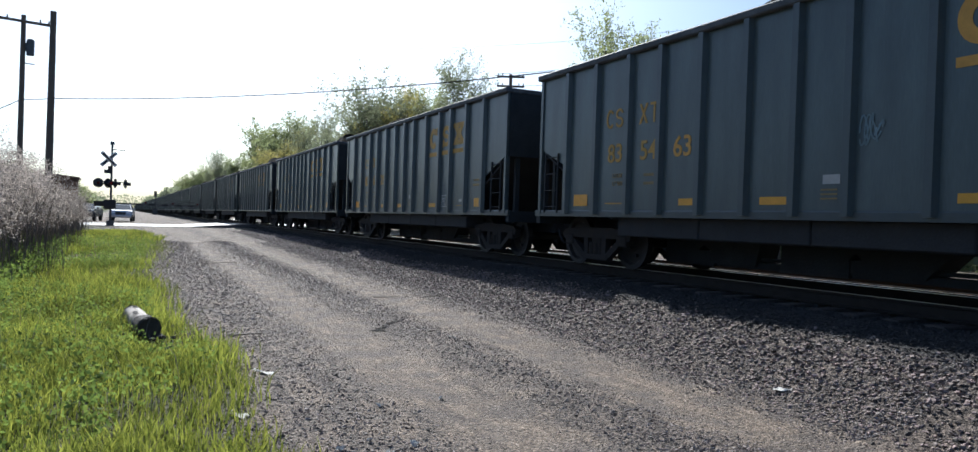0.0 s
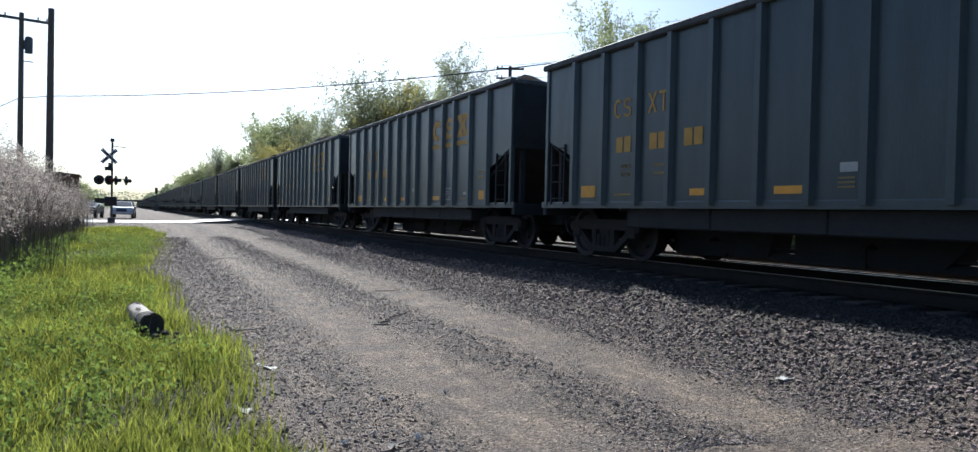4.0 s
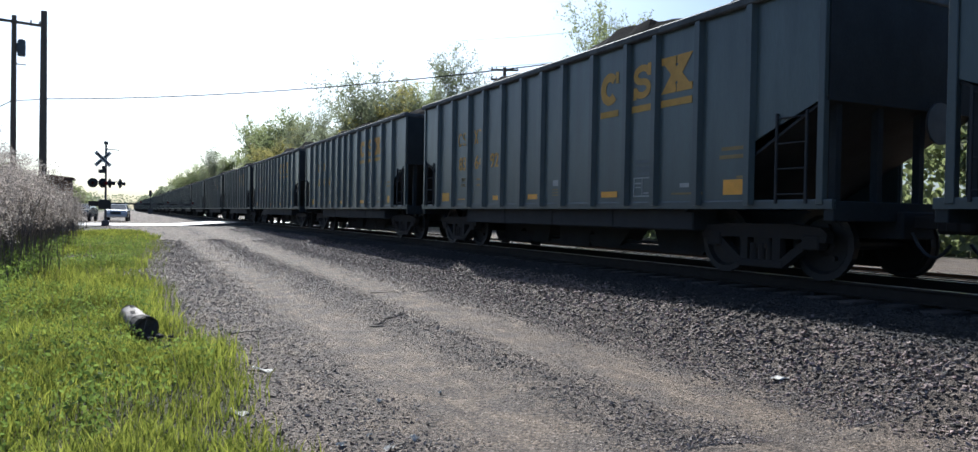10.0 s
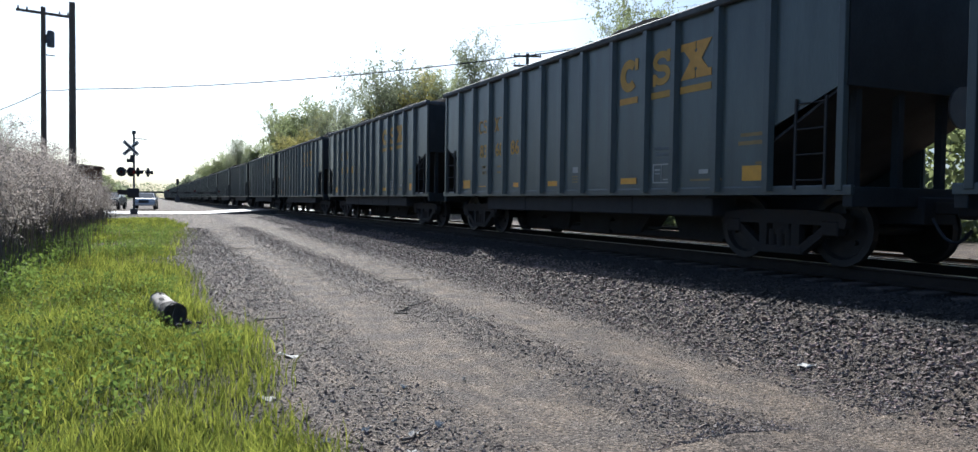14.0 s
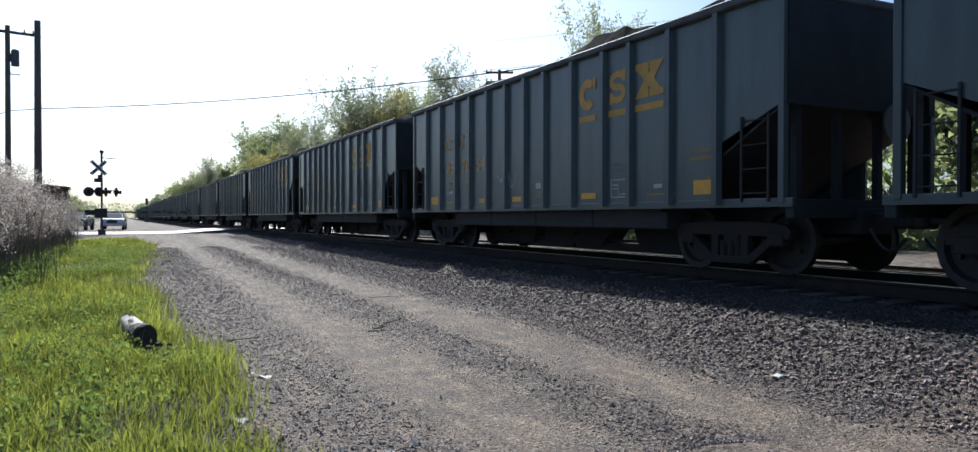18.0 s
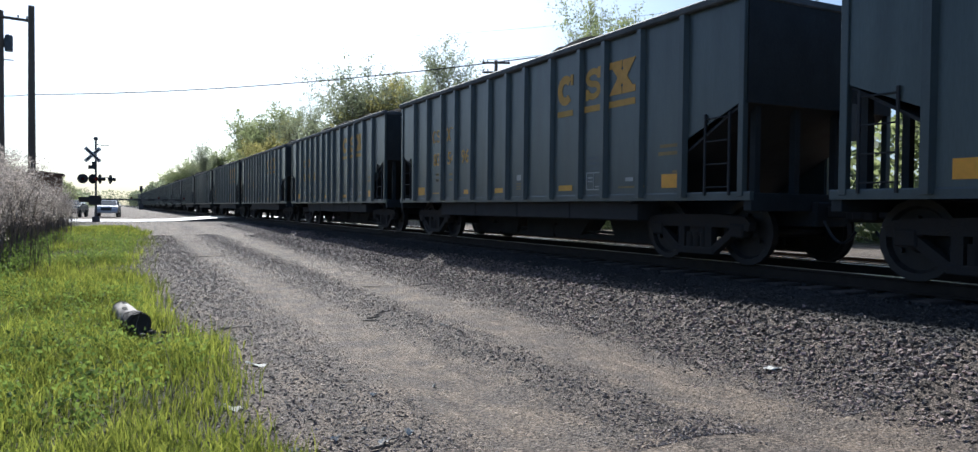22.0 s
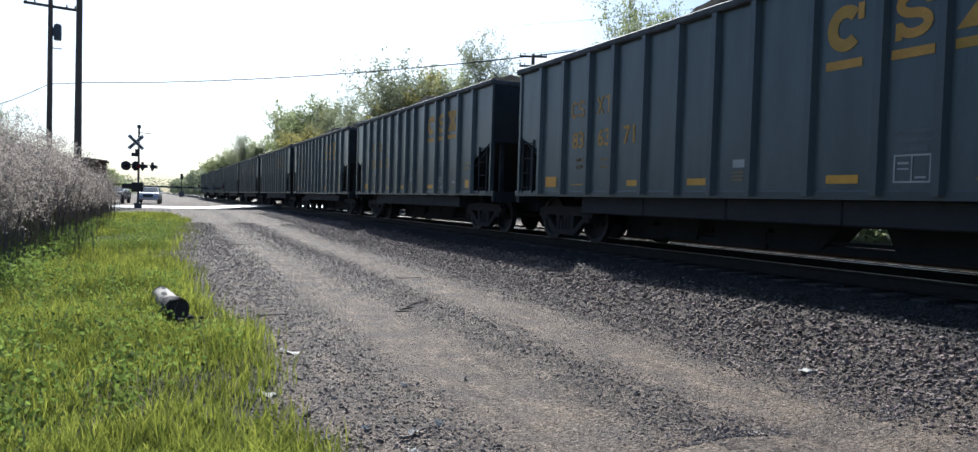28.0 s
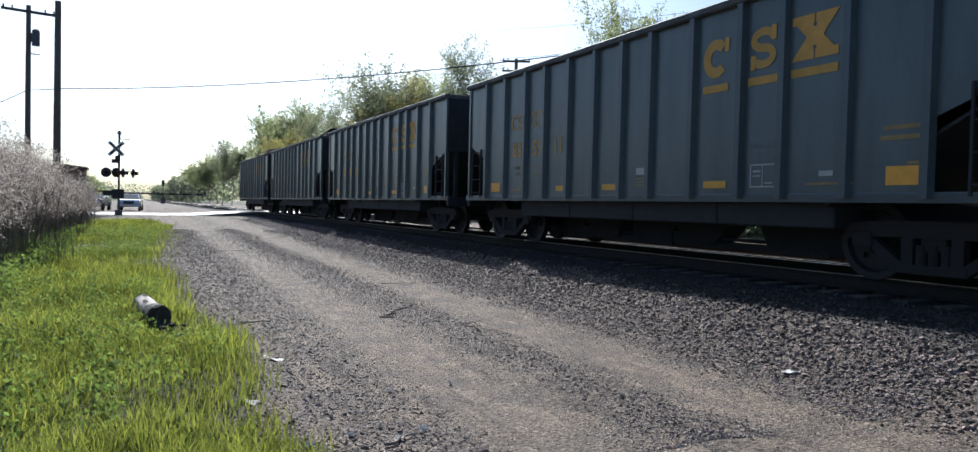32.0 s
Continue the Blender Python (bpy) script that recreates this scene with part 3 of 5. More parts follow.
# ---- the crossing road ----
def build_road():
    g = Geo()
    xs = [-60 + 2.0 * i for i in range(76)]
    prof = [(x, 0.47 + 0.3 * float(step(3, 8, x) * (1 - step(15.5, 22, x)))) for x in xs]
    for (x0, z0), (x1, z1) in zip(prof, prof[1:]):
        a, b = 54.5 + 0.02 * x0, 54.5 + 0.02 * x1
        g.add([(x0, a, z0), (x1, b, z1), (x1, b + 8.0, z1), (x0, a + 8.0, z0), (x0, a, z0 - 0.4), (x1, b, z1 - 0.4)], [(0, 1, 2, 3), (4, 5, 1, 0)])
    return tagged(new("road", g.mesh("road", ASPHALT)), "worn grey asphalt road crossing the tracks", "road", kind="structure")


build_road()


# ---- hopper cars ----
LONG, WIDE, TOP, SILL = 6.75, 1.52, 3.91, 1.10
INNER = 5.58
POSTS = (5.65, 4.67, 3.69, 2.84, 1.90, 0.98, 0.12, -0.69, -1.72, -2.73, -3.50, -4.50, -5.53)
OLD_POSTS = (5.58, 4.65, 3.72, 2.79, 1.86, 0.93, 0.0, -0.90, -1.78, -2.68, -3.75, -4.60, -5.65)
EMBLEM_Z = 2.85
DIGITS = {}


def letters(text, mat=YELLOW):
    """The mesh of a short text, its lower left corner at the origin, 1 high."""
    if text not in DIGITS:
        cu = bpy.data.curves.new("figures", "FONT")
        cu.body, cu.size, cu.extrude, cu.offset, cu.resolution_u = text, 1.38, 0.004, 0.018, 3
        ob = new("figures", cu)
        me = bpy.data.meshes.new_from_object(ob.evaluated_get(bpy.context.evaluated_depsgraph_get()))
        bpy.data.objects.remove(ob)
        me.name = "figures"
        me.materials.clear()
        me.materials.append(mat)
        DIGITS[text] = me
    return DIGITS[text]


def on_side(y, z, out=WIDE + 0.004):
    """A frame on the near side sheet: x to the viewer's right, y up."""
    return Matrix(((0, 0, -1, -out), (-1, 0, 0, y), (0, 1, 0, z), (0, 0, 0, 1)))


def plate(w, h, d=0.006):
    return Geo().box(0, w, 0, h, 0, d)


def side_frame():
    """The cast side of a truck: top bar, tension bar, columns and journal jaws."""
    g = Geo()
    g.prism([(-1.15, 0.58), (-1.05, 0.66), (-0.55, 0.70), (0.55, 0.70), (1.05, 0.66), (1.15, 0.58), (1.12, 0.46), (0.70, 0.50), (-0.70, 0.50), (-1.12, 0.46)], "x", -0.07, 0.07)
    for s in (-1, 1):
        pts = [(s * 0.98, 0.50), (s * 0.78, 0.50), (s * 0.30, 0.16), (s * 0.42, 0.10)]
        g.prism(pts if s > 0 else pts[::-1], "x", -0.06, 0.06)
        g.box(-0.06, 0.06, s * 0.30 - 0.07, s * 0.30 + 0.07, 0.12, 0.55)
        g.box(-0.09, 0.09, s * 0.89 - 0.14, s * 0.89 + 0.14, 0.36, 0.56, 0.02)
    g.box(-0.07, 0.07, -0.42, 0.42, 0.08, 0.19, 0.01)
    for y in (-0.15, 0.0, 0.15):
        g.tube((0, y, 0.19), (0, y, 0.42), 0.065, n=10)
    return g


def wheel():
    return Geo().lathe([(0.10, -0.08), (0.20, -0.06), (0.36, -0.035), (0.40, -0.065), (0.457, -0.065), (0.462, 0.04), (0.487, 0.05), (0.487, 0.075), (0.40, 0.075), (0.36, 0.02), (0.16, 0.03), (0.10, 0.06)], "x", 20)


HUB_HOLES = [(0.25 * math.cos(k * math.pi / 3), 0.25 * math.sin(k * math.pi / 3)) for k in range(6)]


def build_truck(parent, y, meshes):
    truck = part("truck", meshes["bolster"], CAST, parent, "dark cast-steel wheel truck", pose(0, y, WHEEL_LIFT))
    for s in (-1, 1):
        part("side_frame", meshes["side_frame"], CAST, truck, at=pose(1.02 * s, 0, 0.02))
    for s in (-0.89, 0.89):
        axle = part("wheelset", meshes["wheelset"], TREAD, truck, "worn steel wheels on an axle")
        axle.matrix_parent_inverse = pose(0, s, 0.457)
        WHEELSETS.append(axle)


WHEELSETS = []


def car_meshes():
    m = {}
    g = Geo().box(-1.05, 1.05, -0.16, 0.16, 0.36, 0.68, 0.02)
    m["bolster"] = g.mesh("truck", CAST)
    m["side_frame"] = side_frame().mesh("side_frame", CAST)
    g = Geo().tube((-1.05, 0, 0), (1.05, 0, 0), 0.075, n=12)
    a, b = wheel(), wheel()
    g.add([(-x - 0.79, y, z) for x, y, z in a.v], a.f).add([(x + 0.79, y, z) for x, y, z in b.v], b.f)
    for s in (-1, 1):
        for y, z in HUB_HOLES[::2]:
            g.tube((s * 0.80, y, z), (s * 0.87, y, z), 0.035, n=6)
    m["wheelset"] = g.mesh("wheelset", TREAD)
    m["post"] = Geo().prism([(-0.08, 0), (-0.05, -0.085), (0.05, -0.085), (0.08, 0)], "z", SILL - 0.02, TOP - 0.09)
    m["post"].v = [(b - WIDE, a, z) for a, b, z in m["post"].v]
    m["post"] = m["post"].mesh("side_post", POST)
    m["corner"] = Geo().box(-WIDE - 0.03, -WIDE + 0.07, -0.05, 0.05, SILL - 0.02, TOP - 0.09, 0.008).mesh("corner_post", POST)
    m["chord"] = Geo().box(-WIDE - 0.10, -WIDE + 0.06, -LONG - 0.04, LONG + 0.04, TOP - 0.10, TOP + 0.02, 0.02).mesh("top_chord", CHORD)
    m["end_chord"] = Geo().box(-WIDE + 0.05, WIDE - 0.05, -0.06, 0.06, TOP - 0.11, TOP, 0.02).mesh("end_chord", CHORD)
    m["sill"] = Geo().prism([(-WIDE - 0.012, SILL - 0.07), (-WIDE + 0.06, SILL - 0.07), (-WIDE + 0.06, SILL + 0.05), (-WIDE - 0.006, SILL + 0.05), (-WIDE - 0.012, SILL + 0.03)], "y", -LONG - 0.12, LONG + 0.12).mesh("side_sill", POST)
    m["ladder_rail"] = Geo().box(-WIDE - 0.035, -WIDE - 0.005, -0.018, 0.018, SILL, 2.28, 0.004).mesh("ladder_rail", GRIME)
    m["rung"] = Geo().tube((-WIDE - 0.02, -0.24, 0), (-WIDE - 0.02, 0.24, 0), 0.011, n=6).mesh("rung", GRIME)
    # a hopper bay: a funnel with a door at its foot
    m["bay"] = Geo().box(-1.34, 1.34, -1.045, 1.045, 0.70, 1.04, 0.02).mesh("hopper_bay", GRIME)
    # the discharge doors that hang under the bays, with openings between them
    leaves = [[(4.2, 0.7), (4.2, 0.25), (2.95, 0.25), (2.95, 0.5), (3.36, 0.5), (3.2, 0.6), (3.2, 0.7)],
              [(3.2, 0.7), (3.2, 0.6), (3.04, 0.5), (2.95, 0.5), (2.95, 0.30), (2.02, 0.30), (1.92, 0.7)],
              [(1.5, 0.7), (1.5, 0.30), (1.56, 0.25), (0.3, 0.25), (0.3, 0.52), (0.2, 0.6), (0.2, 0.7)],
              [(0.2, 0.7), (0.2, 0.6), (0.1, 0.52), (0.28, 0.5), (0.28, 0.32), (-0.8, 0.32), (-1.2, 0.7)],
              [(-1.86, 0.7), (-2.05, 0.30), (-2.05, 0.25), (-3.2, 0.25), (-3.2, 0.30), (-3.6, 0.30), (-3.6, 0.25), (-4.2, 0.25), (-4.2, 0.7)]]
    m["leaves"] = [Geo().prism(p, "x", -0.22, 0.22).mesh("bay_door", GRIME) for p in leaves]
    m["door_beam"] = Geo().box(-0.16, 0.16, -4.15, 4.15, 0.255, 0.365, 0.01).mesh("door_beam", GRIME)
    m["brake_pipe"] = Geo().tube((-0.1, -4.6, 0.415), (-0.1, 4.6, 0.415), 0.03, n=8).mesh("brake_pipe", GRIME)
    m["centre_sill"] = Geo().box(-0.32, 0.32, -LONG - 0.2, LONG + 0.2, 0.66, 1.02, 0.02).mesh("centre_sill", GRIME)
    cp = Geo().box(-0.09, 0.09, 0.0, 0.45, 0.80, 0.96, 0.015).box(-0.17, 0.13, 0.42, 0.66, 0.74, 1.02, 0.04).box(-0.20, -0.10, 0.58, 0.76, 0.76, 1.0, 0.03)
    m["coupler"] = cp.mesh("coupler", CAST)
    hose = Geo()
    pts = [Vector((0.28, 0.1 + 0.5 * u, 0.75 - 0.9 * u * (1.15 - u))) for u in np.linspace(0, 1, 7)]
    hose.sweep(pts, 0.022)
    m["hose"] = hose.mesh("air_hose", BLACK)
    # platform and struts share the shade-darkened end colour
    m["platform"] = Geo().box(-1.5, 1.5, -0.62, 0.55, SILL - 0.06, SILL, 0.008).box(-1.5, 1.5, 0.47, 0.62, SILL - 0.22, SILL + 0.03, 0.01).mesh("end_platform", END_SHADE)
    m["strut"] = Geo().box(-0.05, 0.05, -0.05, 0.05, SILL, 2.40).mesh("end_strut", END_SHADE)
    bw = Geo().lathe([(0.25, -0.015), (0.28, -0.015), (0.28, 0.015), (0.25, 0.015)], "y", 20)
    for k in range(4):
        bw.tube((0, 0, 0), (0.25 * math.cos(k * 1.571), 0, 0.25 * math.sin(k * 1.571)), 0.014, n=6)
    m["brake_wheel"] = bw.mesh("brake_wheel", IRON)
    m["sq"] = plate(0.46, 0.215).mesh("reflector", ORANGE)
    m["bar"] = plate(0.47, 0.105).mesh("reflector", ORANGE)
    m["upright"] = plate(0.10, 0.95).mesh("reflector", ORANGE)
    m["short_upright"] = plate(0.10, 0.50).mesh("reflector", ORANGE)
    m["stub_upright"] = plate(0.10, 0.25).mesh("reflector", ORANGE)
    m["tag"] = plate(0.25, 0.115).mesh("stencil_tag", STENCIL)
    box = Geo().box(0, 0.46, 0, 0.02, 0, 0.005).box(0, 0.46, 0.30, 0.32, 0, 0.005).box(0, 0.02, 0.02, 0.30, 0, 0.005).box(0.44, 0.46, 0.02, 0.30, 0, 0.005)
    box.box(0.22, 0.235, 0.02, 0.30, 0, 0.005).box(0.05, 0.19, 0.21, 0.235, 0, 0.005).box(0.05, 0.19, 0.15, 0.165, 0, 0.005).box(0.27, 0.40, 0.05, 0.07, 0, 0.005)
    m["small_tag"] = plate(0.21, 0.065).mesh("stencil_tag", STENCIL)
    m["panel"] = box.mesh("service_panel", STENCIL)
    m["line"] = Geo().box(0, 0.33, 0, 0.045, 0, 0.004).mesh("stencil_line", FADED_YELLOW)
    m["faint"] = Geo().box(0, 0.5, 0, 0.05, 0, 0.003).box(0.04, 0.46, -0.1, -0.05, 0, 0.003).box(0.1, 0.4, -0.2, -0.15, 0, 0.003).mesh("worn_lettering", FADED)
    m["notice"] = Geo().box(0, 0.52, 0, 0.05, 0, 0.003).box(-0.04, 0.52, -0.12, -0.065, 0, 0.003).box(0.3, 0.52, -0.40, -0.365, 0, 0.003).mesh("worn_lettering", FADED_YELLOW)
    m["thin_line"] = Geo().box(0, 0.24, 0, 0.022, 0, 0.003).mesh("stencil_line", FADED_YELLOW)
    m["thin_rule"] = Geo().box(0, 0.7, 0, 0.03, 0, 0.003).mesh("stencil_stripe", FADED_YELLOW)
    m["rule"] = Geo().box(0, 0.56, 0, 0.022, 0, 0.003).mesh("stripe", YELLOW)
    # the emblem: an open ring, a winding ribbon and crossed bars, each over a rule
    def strip(pts, w):
        """One unbroken flat band of width w along a path."""
        pts, n, v = [Vector(p) for p in pts], len(pts), []
        for i, p in enumerate(pts):
            d = (pts[min(i + 1, n - 1)] - pts[max(i - 1, 0)]).normalized()
            for s in (-1, 1):
                for z in (0.0, 0.005):
                    v.append((p.x - d.y * s * w / 2, p.y + d.x * s * w / 2, z))
        f = [(4 * i + x, 4 * i + y, 4 * i + 4 + y, 4 * i + 4 + x) for i in range(n - 1) for x, y in ((0, 1), (1, 3), (3, 2), (2, 0))]
        return Geo().add(v, f + [(0, 2, 3, 1), (4 * n - 4, 4 * n - 3, 4 * n - 1, 4 * n - 2)])

    def arc(cx, cy, rx, ry, a0, a1, n=12):
        return [(cx + rx * math.cos(radians(a0 + (a1 - a0) * k / n)), cy + ry * math.sin(radians(a0 + (a1 - a0) * k / n))) for k in range(n + 1)]

    def ring_path(w, h, b):
        return arc(w / 2, h / 2, w / 2 - b / 2, h / 2 - b / 2, 42, 318, 18)

    def ribbon_path(w, h, b):
        r = (h - b) / 4
        return arc(w / 2, h - b / 2 - r, (w - b) / 2, r, 12, 262) + arc(w / 2, b / 2 + r, (w - b) / 2, r, 82, -168)

    def cross(w, h, b):
        """Two crossed bars as one outline."""
        x, c = w / 2, b * 0.62
        y = h / 2
        return Geo().prism([(0, 0), (b, 0), (x, y - c), (w - b, 0), (w, 0), (x + c * 0.62, y), (w, h), (w - b, h), (x, y + c), (b, h), (0, h), (x - c * 0.62, y)], "z", 0.0, 0.005)

    def slab_cross(w, h):
        """Crossed bars with full slab feet, slit down the middle above and below."""
        low = [(0, 0), (0.485, 0), (0.485, 0.2), (0.45, 0.25), (0.5, 0.31), (0.55, 0.25), (0.515, 0.2), (0.515, 0), (1, 0), (1, 0.2), (0.9, 0.2), (0.68, 0.5)]
        return Geo().prism([(u * w, v * h) for u, v in low + [(1 - u, 1 - v) for u, v in low]], "z", 0.0, 0.005)

    m["emblem_a"] = strip(ring_path(0.53, 0.57, 0.155), 0.155).mesh("emblem_ring", YELLOW)
    m["emblem_b"] = strip(ribbon_path(0.47, 0.57, 0.118), 0.112).mesh("emblem_ribbon", YELLOW)
    m["emblem_c"] = slab_cross(0.725, 0.57).mesh("emblem_cross", YELLOW)
    m["tooth"] = Geo().box(0, 0.085, 0, 0.20, 0.0005, 0.0055).mesh("emblem_serif", YELLOW)
    m["rule_c"] = Geo().box(0, 0.725, 0, 0.11, 0, 0.005).mesh("emblem_rule", YELLOW)
    m["rule_a"] = Geo().box(0, 0.53, 0, 0.11, 0, 0.005).mesh("emblem_rule", YELLOW)
    # the small mark in the same plain shapes: ring and ribbon, then cross and tee
    m["mark_a"] = strip(ring_path(0.235, 0.335, 0.045), 0.045).mesh("mark_ring", YELLOW)
    m["mark_b"] = strip(ribbon_path(0.215, 0.335, 0.042), 0.042).mesh("mark_ribbon", YELLOW)
    m["mark_c"] = cross(0.235, 0.335, 0.06).mesh("mark_cross", YELLOW)
    m["mark_d"] = Geo().prism([(0.095, 0), (0.14, 0), (0.14, 0.29), (0.225, 0.29), (0.225, 0.335), (0.01, 0.335), (0.01, 0.29), (0.095, 0.29)], "z", 0.0, 0.005).mesh("mark_tee", YELLOW)
    return m


def shell(car, old):
    """Side sheets with cut-away ends, end walls and slope sheets."""
    zi, zo = (1.95, 2.80) if old else (1.95, 2.42)
    inner = INNER
    for s in (-1, 1):
        g = Geo().prism([(-inner, SILL), (inner, SILL), (inner, zi), (LONG, zo), (LONG, TOP - 0.05), (-LONG, TOP - 0.05), (-LONG, zo), (-inner, zi)], "x", s * (WIDE - 0.012) - 0.012, s * (WIDE - 0.012) + 0.012)
        part("side_sheet", g, STEEL, car, "dirty blue-black side sheet")
        # darker than the side sheets: shade between the cars is painted in
        part("end_wall", Geo().box(-WIDE + 0.03, WIDE - 0.03, s * LONG - 0.02, s * LONG + 0.02, zo - 0.05, TOP - 0.05), END_SHADE, car, "end wall in a darker steel for the shade between cars")
        slope = [(s * (LONG - 0.02), zo), (s * (LONG - 0.02), zo - 0.04), (s * 4.18, 0.98), (s * 4.18, 1.03)]
        part("slope_sheet", Geo().prism(slope if s > 0 else slope[::-1], "x", -WIDE + 0.03, WIDE - 0.03), GRIME, car)


def coal_mesh(seed):
    r = random.Random(seed)
    nx, ny = 15, 66
    heaps = [(r.uniform(-0.4, 0.4), y + r.uniform(-0.6, 0.6), r.uniform(0.52, 0.72), r.uniform(1.6, 2.6)) for y in (-4.2, -1.4, 1.4, 4.2)]
    v = []
    for j in range(ny):
        for i in range(nx):
            x, y = -1.48 + 2.96 * i / (nx - 1), -6.68 + 13.36 * j / (ny - 1)
            z = max(h * math.exp(-((x - a) / 1.1) ** 2 - ((y - b) / w) ** 2) for a, b, h, w in heaps)
            edge = min(1.0, 4 * min(i, nx - 1 - i) / nx, 6 * min(j, ny - 1 - j) / ny)
            v.append((x, y, TOP - 0.22 + (z + 0.16) * edge + (0.05 * noise.noise((x * 3, y * 3, seed)) + r.uniform(-0.035, 0.035)) * edge))
    f = [(j * nx + i, j * nx + i + 1, (j + 1) * nx + i + 1, (j + 1) * nx + i) for j in range(ny - 1) for i in range(nx - 1)]
    return raw_mesh("coal_load", v, f, COAL)


def build_hopper(old, m, coal):
    car = thing("hopper_car", "blue-black steel hopper car heaped with coal, yellow emblem and figures" if not old else "older blue-black hopper car heaped with coal, upright yellow reflectors", "train car", group="cars of the coal train")
    shell(car, old)
    for y in OLD_POSTS if old else POSTS:
        for s in (0, 180):
            part("side_post", m["post"], POST, car, at=pose(0, y, 0, 0, 0, s))
    for y in (-LONG + 0.06, LONG - 0.06):
        for s in (0, 180):
            part("corner_post", m["corner"], POST, car, at=pose(0, y, 0, 0, 0, s))
        part("end_chord", m["end_chord"], CHORD, car, at=pose(0, y + math.copysign(0.05, y), 0))
    for s in (0, 180):
        part("top_chord", m["chord"], CHORD, car, "scuffed grey top rim", pose(0, 0, 0, 0, 0, s))
        part("side_sill", m["sill"], POST, car, at=pose(0, 0, 0, 0, 0, s))
        end = pose(0, 0, 0, 0, 0, s)
        part("coupler", m["coupler"], CAST, car, at=end @ pose(0, LONG + 0.08, 0))
        part("air_hose", m["hose"], BLACK, car, at=end @ pose(0, LONG + 0.2, 0))
        part("end_platform", m["platform"], GRIME, car, at=end @ pose(0, LONG - 0.5, 0))
        for x in (-1.2, -0.42, 0.42, 1.2):
            part("end_strut", m["strut"], GRIME, car, at=end @ pose(x, LONG - 0.12, 0))
    for y in (-6.24, 6.24):
        for u in (-0.24, 0.24):
            part("ladder_rail", m["ladder_rail"], GRIME, car, at=pose(0, y + u, 0))
        for k in range(4):
            part("rung", m["rung"], GRIME, car, at=pose(0, y, 1.22 + 0.33 * k))
    part("brake_wheel", m["brake_wheel"], IRON, car, at=pose(0.5, -LONG - 0.12, 2.2))
    part("coal_load", coal, COAL, car, "heaped black coal", smooth=False)
    part("centre_sill", m["centre_sill"], GRIME, car)
    for y in (-3.15, -1.05, 1.05, 3.15):
        part("hopper_bay", m["bay"], GRIME, car, at=pose(0, y, 0))
    for leaf in m["leaves"]:
        part("bay_door", leaf, GRIME, car)
    part("door_beam", m["door_beam"], GRIME, car)
    part("brake_pipe", m["brake_pipe"], GRIME, car)
    for y in (-5.3, 5.3):
        build_truck(car, y, m)
    emblem = (("emblem_a", -2.77, 2.76, 1.3, 1.3), ("emblem_b", -3.80, 2.76, 1.2, 1.3), ("emblem_c", -4.66, 2.76, 0.97, 1.3)) if old else (("emblem_a", -1.93, EMBLEM_Z, 1, 1), ("emblem_b", -2.88, EMBLEM_Z, 1, 1), ("emblem_c", -3.61, EMBLEM_Z, 1, 1))
    for key, y, z, wide, tall in emblem:
        grown = Matrix.Diagonal((wide, tall, 1, 1))
        put = on_side(y, z) @ grown
        part(m[key].name, m[key], YELLOW, car, at=put)
        part("emblem_rule", m["rule_c" if key == "emblem_c" else "rule_a"], YELLOW, car, at=on_side(y + (0.03 if key == "emblem_b" else 0), z - 0.21 * tall) @ grown)
        for u, v in {"emblem_a": [(0.445, 0.36)], "emblem_b": [(0.375, 0.37), (0.01, 0.0)], "emblem_c": []}[key]:
            part("emblem_serif", m["tooth"], YELLOW, car, at=put @ pose(u, v, 0))
    for y, k in ((4.38, "mark_a"), (4.10, "mark_b"), (3.43, "mark_c"), (3.15, "mark_d")):
        part(m[k].name, m[k], YELLOW, car, at=on_side(y, 2.60))
    for z, text in ((1.72, "LD LMT"), (1.58, "LT WT")):
        for word, y in zip(text.split(), (4.15, 4.01)):
            part("stencil_word", letters(word, FADED_YELLOW), FADED_YELLOW, car, "small worn stencil lettering", on_side(y, z) @ Matrix.Diagonal((0.078, 0.078, 1, 1)))
        part("stencil_line", m["line"], FADED_YELLOW, car, at=on_side(3.26, z))
    part("service_panel", m["panel"], STENCIL, car, "white outlined service panel", on_side(-3.06 if old else -2.94, 1.23))
    part("stencil_tag", m["tag"], STENCIL, car, at=on_side(-0.32, 1.48))
    part("stencil_tag", m["small_tag"], STENCIL, car, at=on_side(-4.99 if old else -4.10, 1.36))
    part("worn_lettering", m["faint"], FADED, car, at=on_side(-2.95, 1.78))
    part("worn_lettering", m["notice"], FADED_YELLOW, car, "worn yellow notice", on_side(-4.98, 1.86))
    for k in range(3):
        part("stencil_line", m["thin_line"], FADED_YELLOW, car, at=on_side(-0.29, 1.40 - 0.055 * k))
    part("stencil_stripe", m["thin_rule"], FADED_YELLOW, car, at=on_side(-3.9, 1.25))
    if old:
        for y, k in ((5.40, "upright"), (-5.30, "upright"), (2.92, "stub_upright"), (0.60, "stub_upright"), (-2.80, "short_upright")):
            part("reflector", m[k], ORANGE, car, "upright yellow reflector", on_side(y, 1.32 if k == "stub_upright" else 1.25))
    else:
        part("stripe", m["rule"], YELLOW, car, at=on_side(4.35, 1.26))
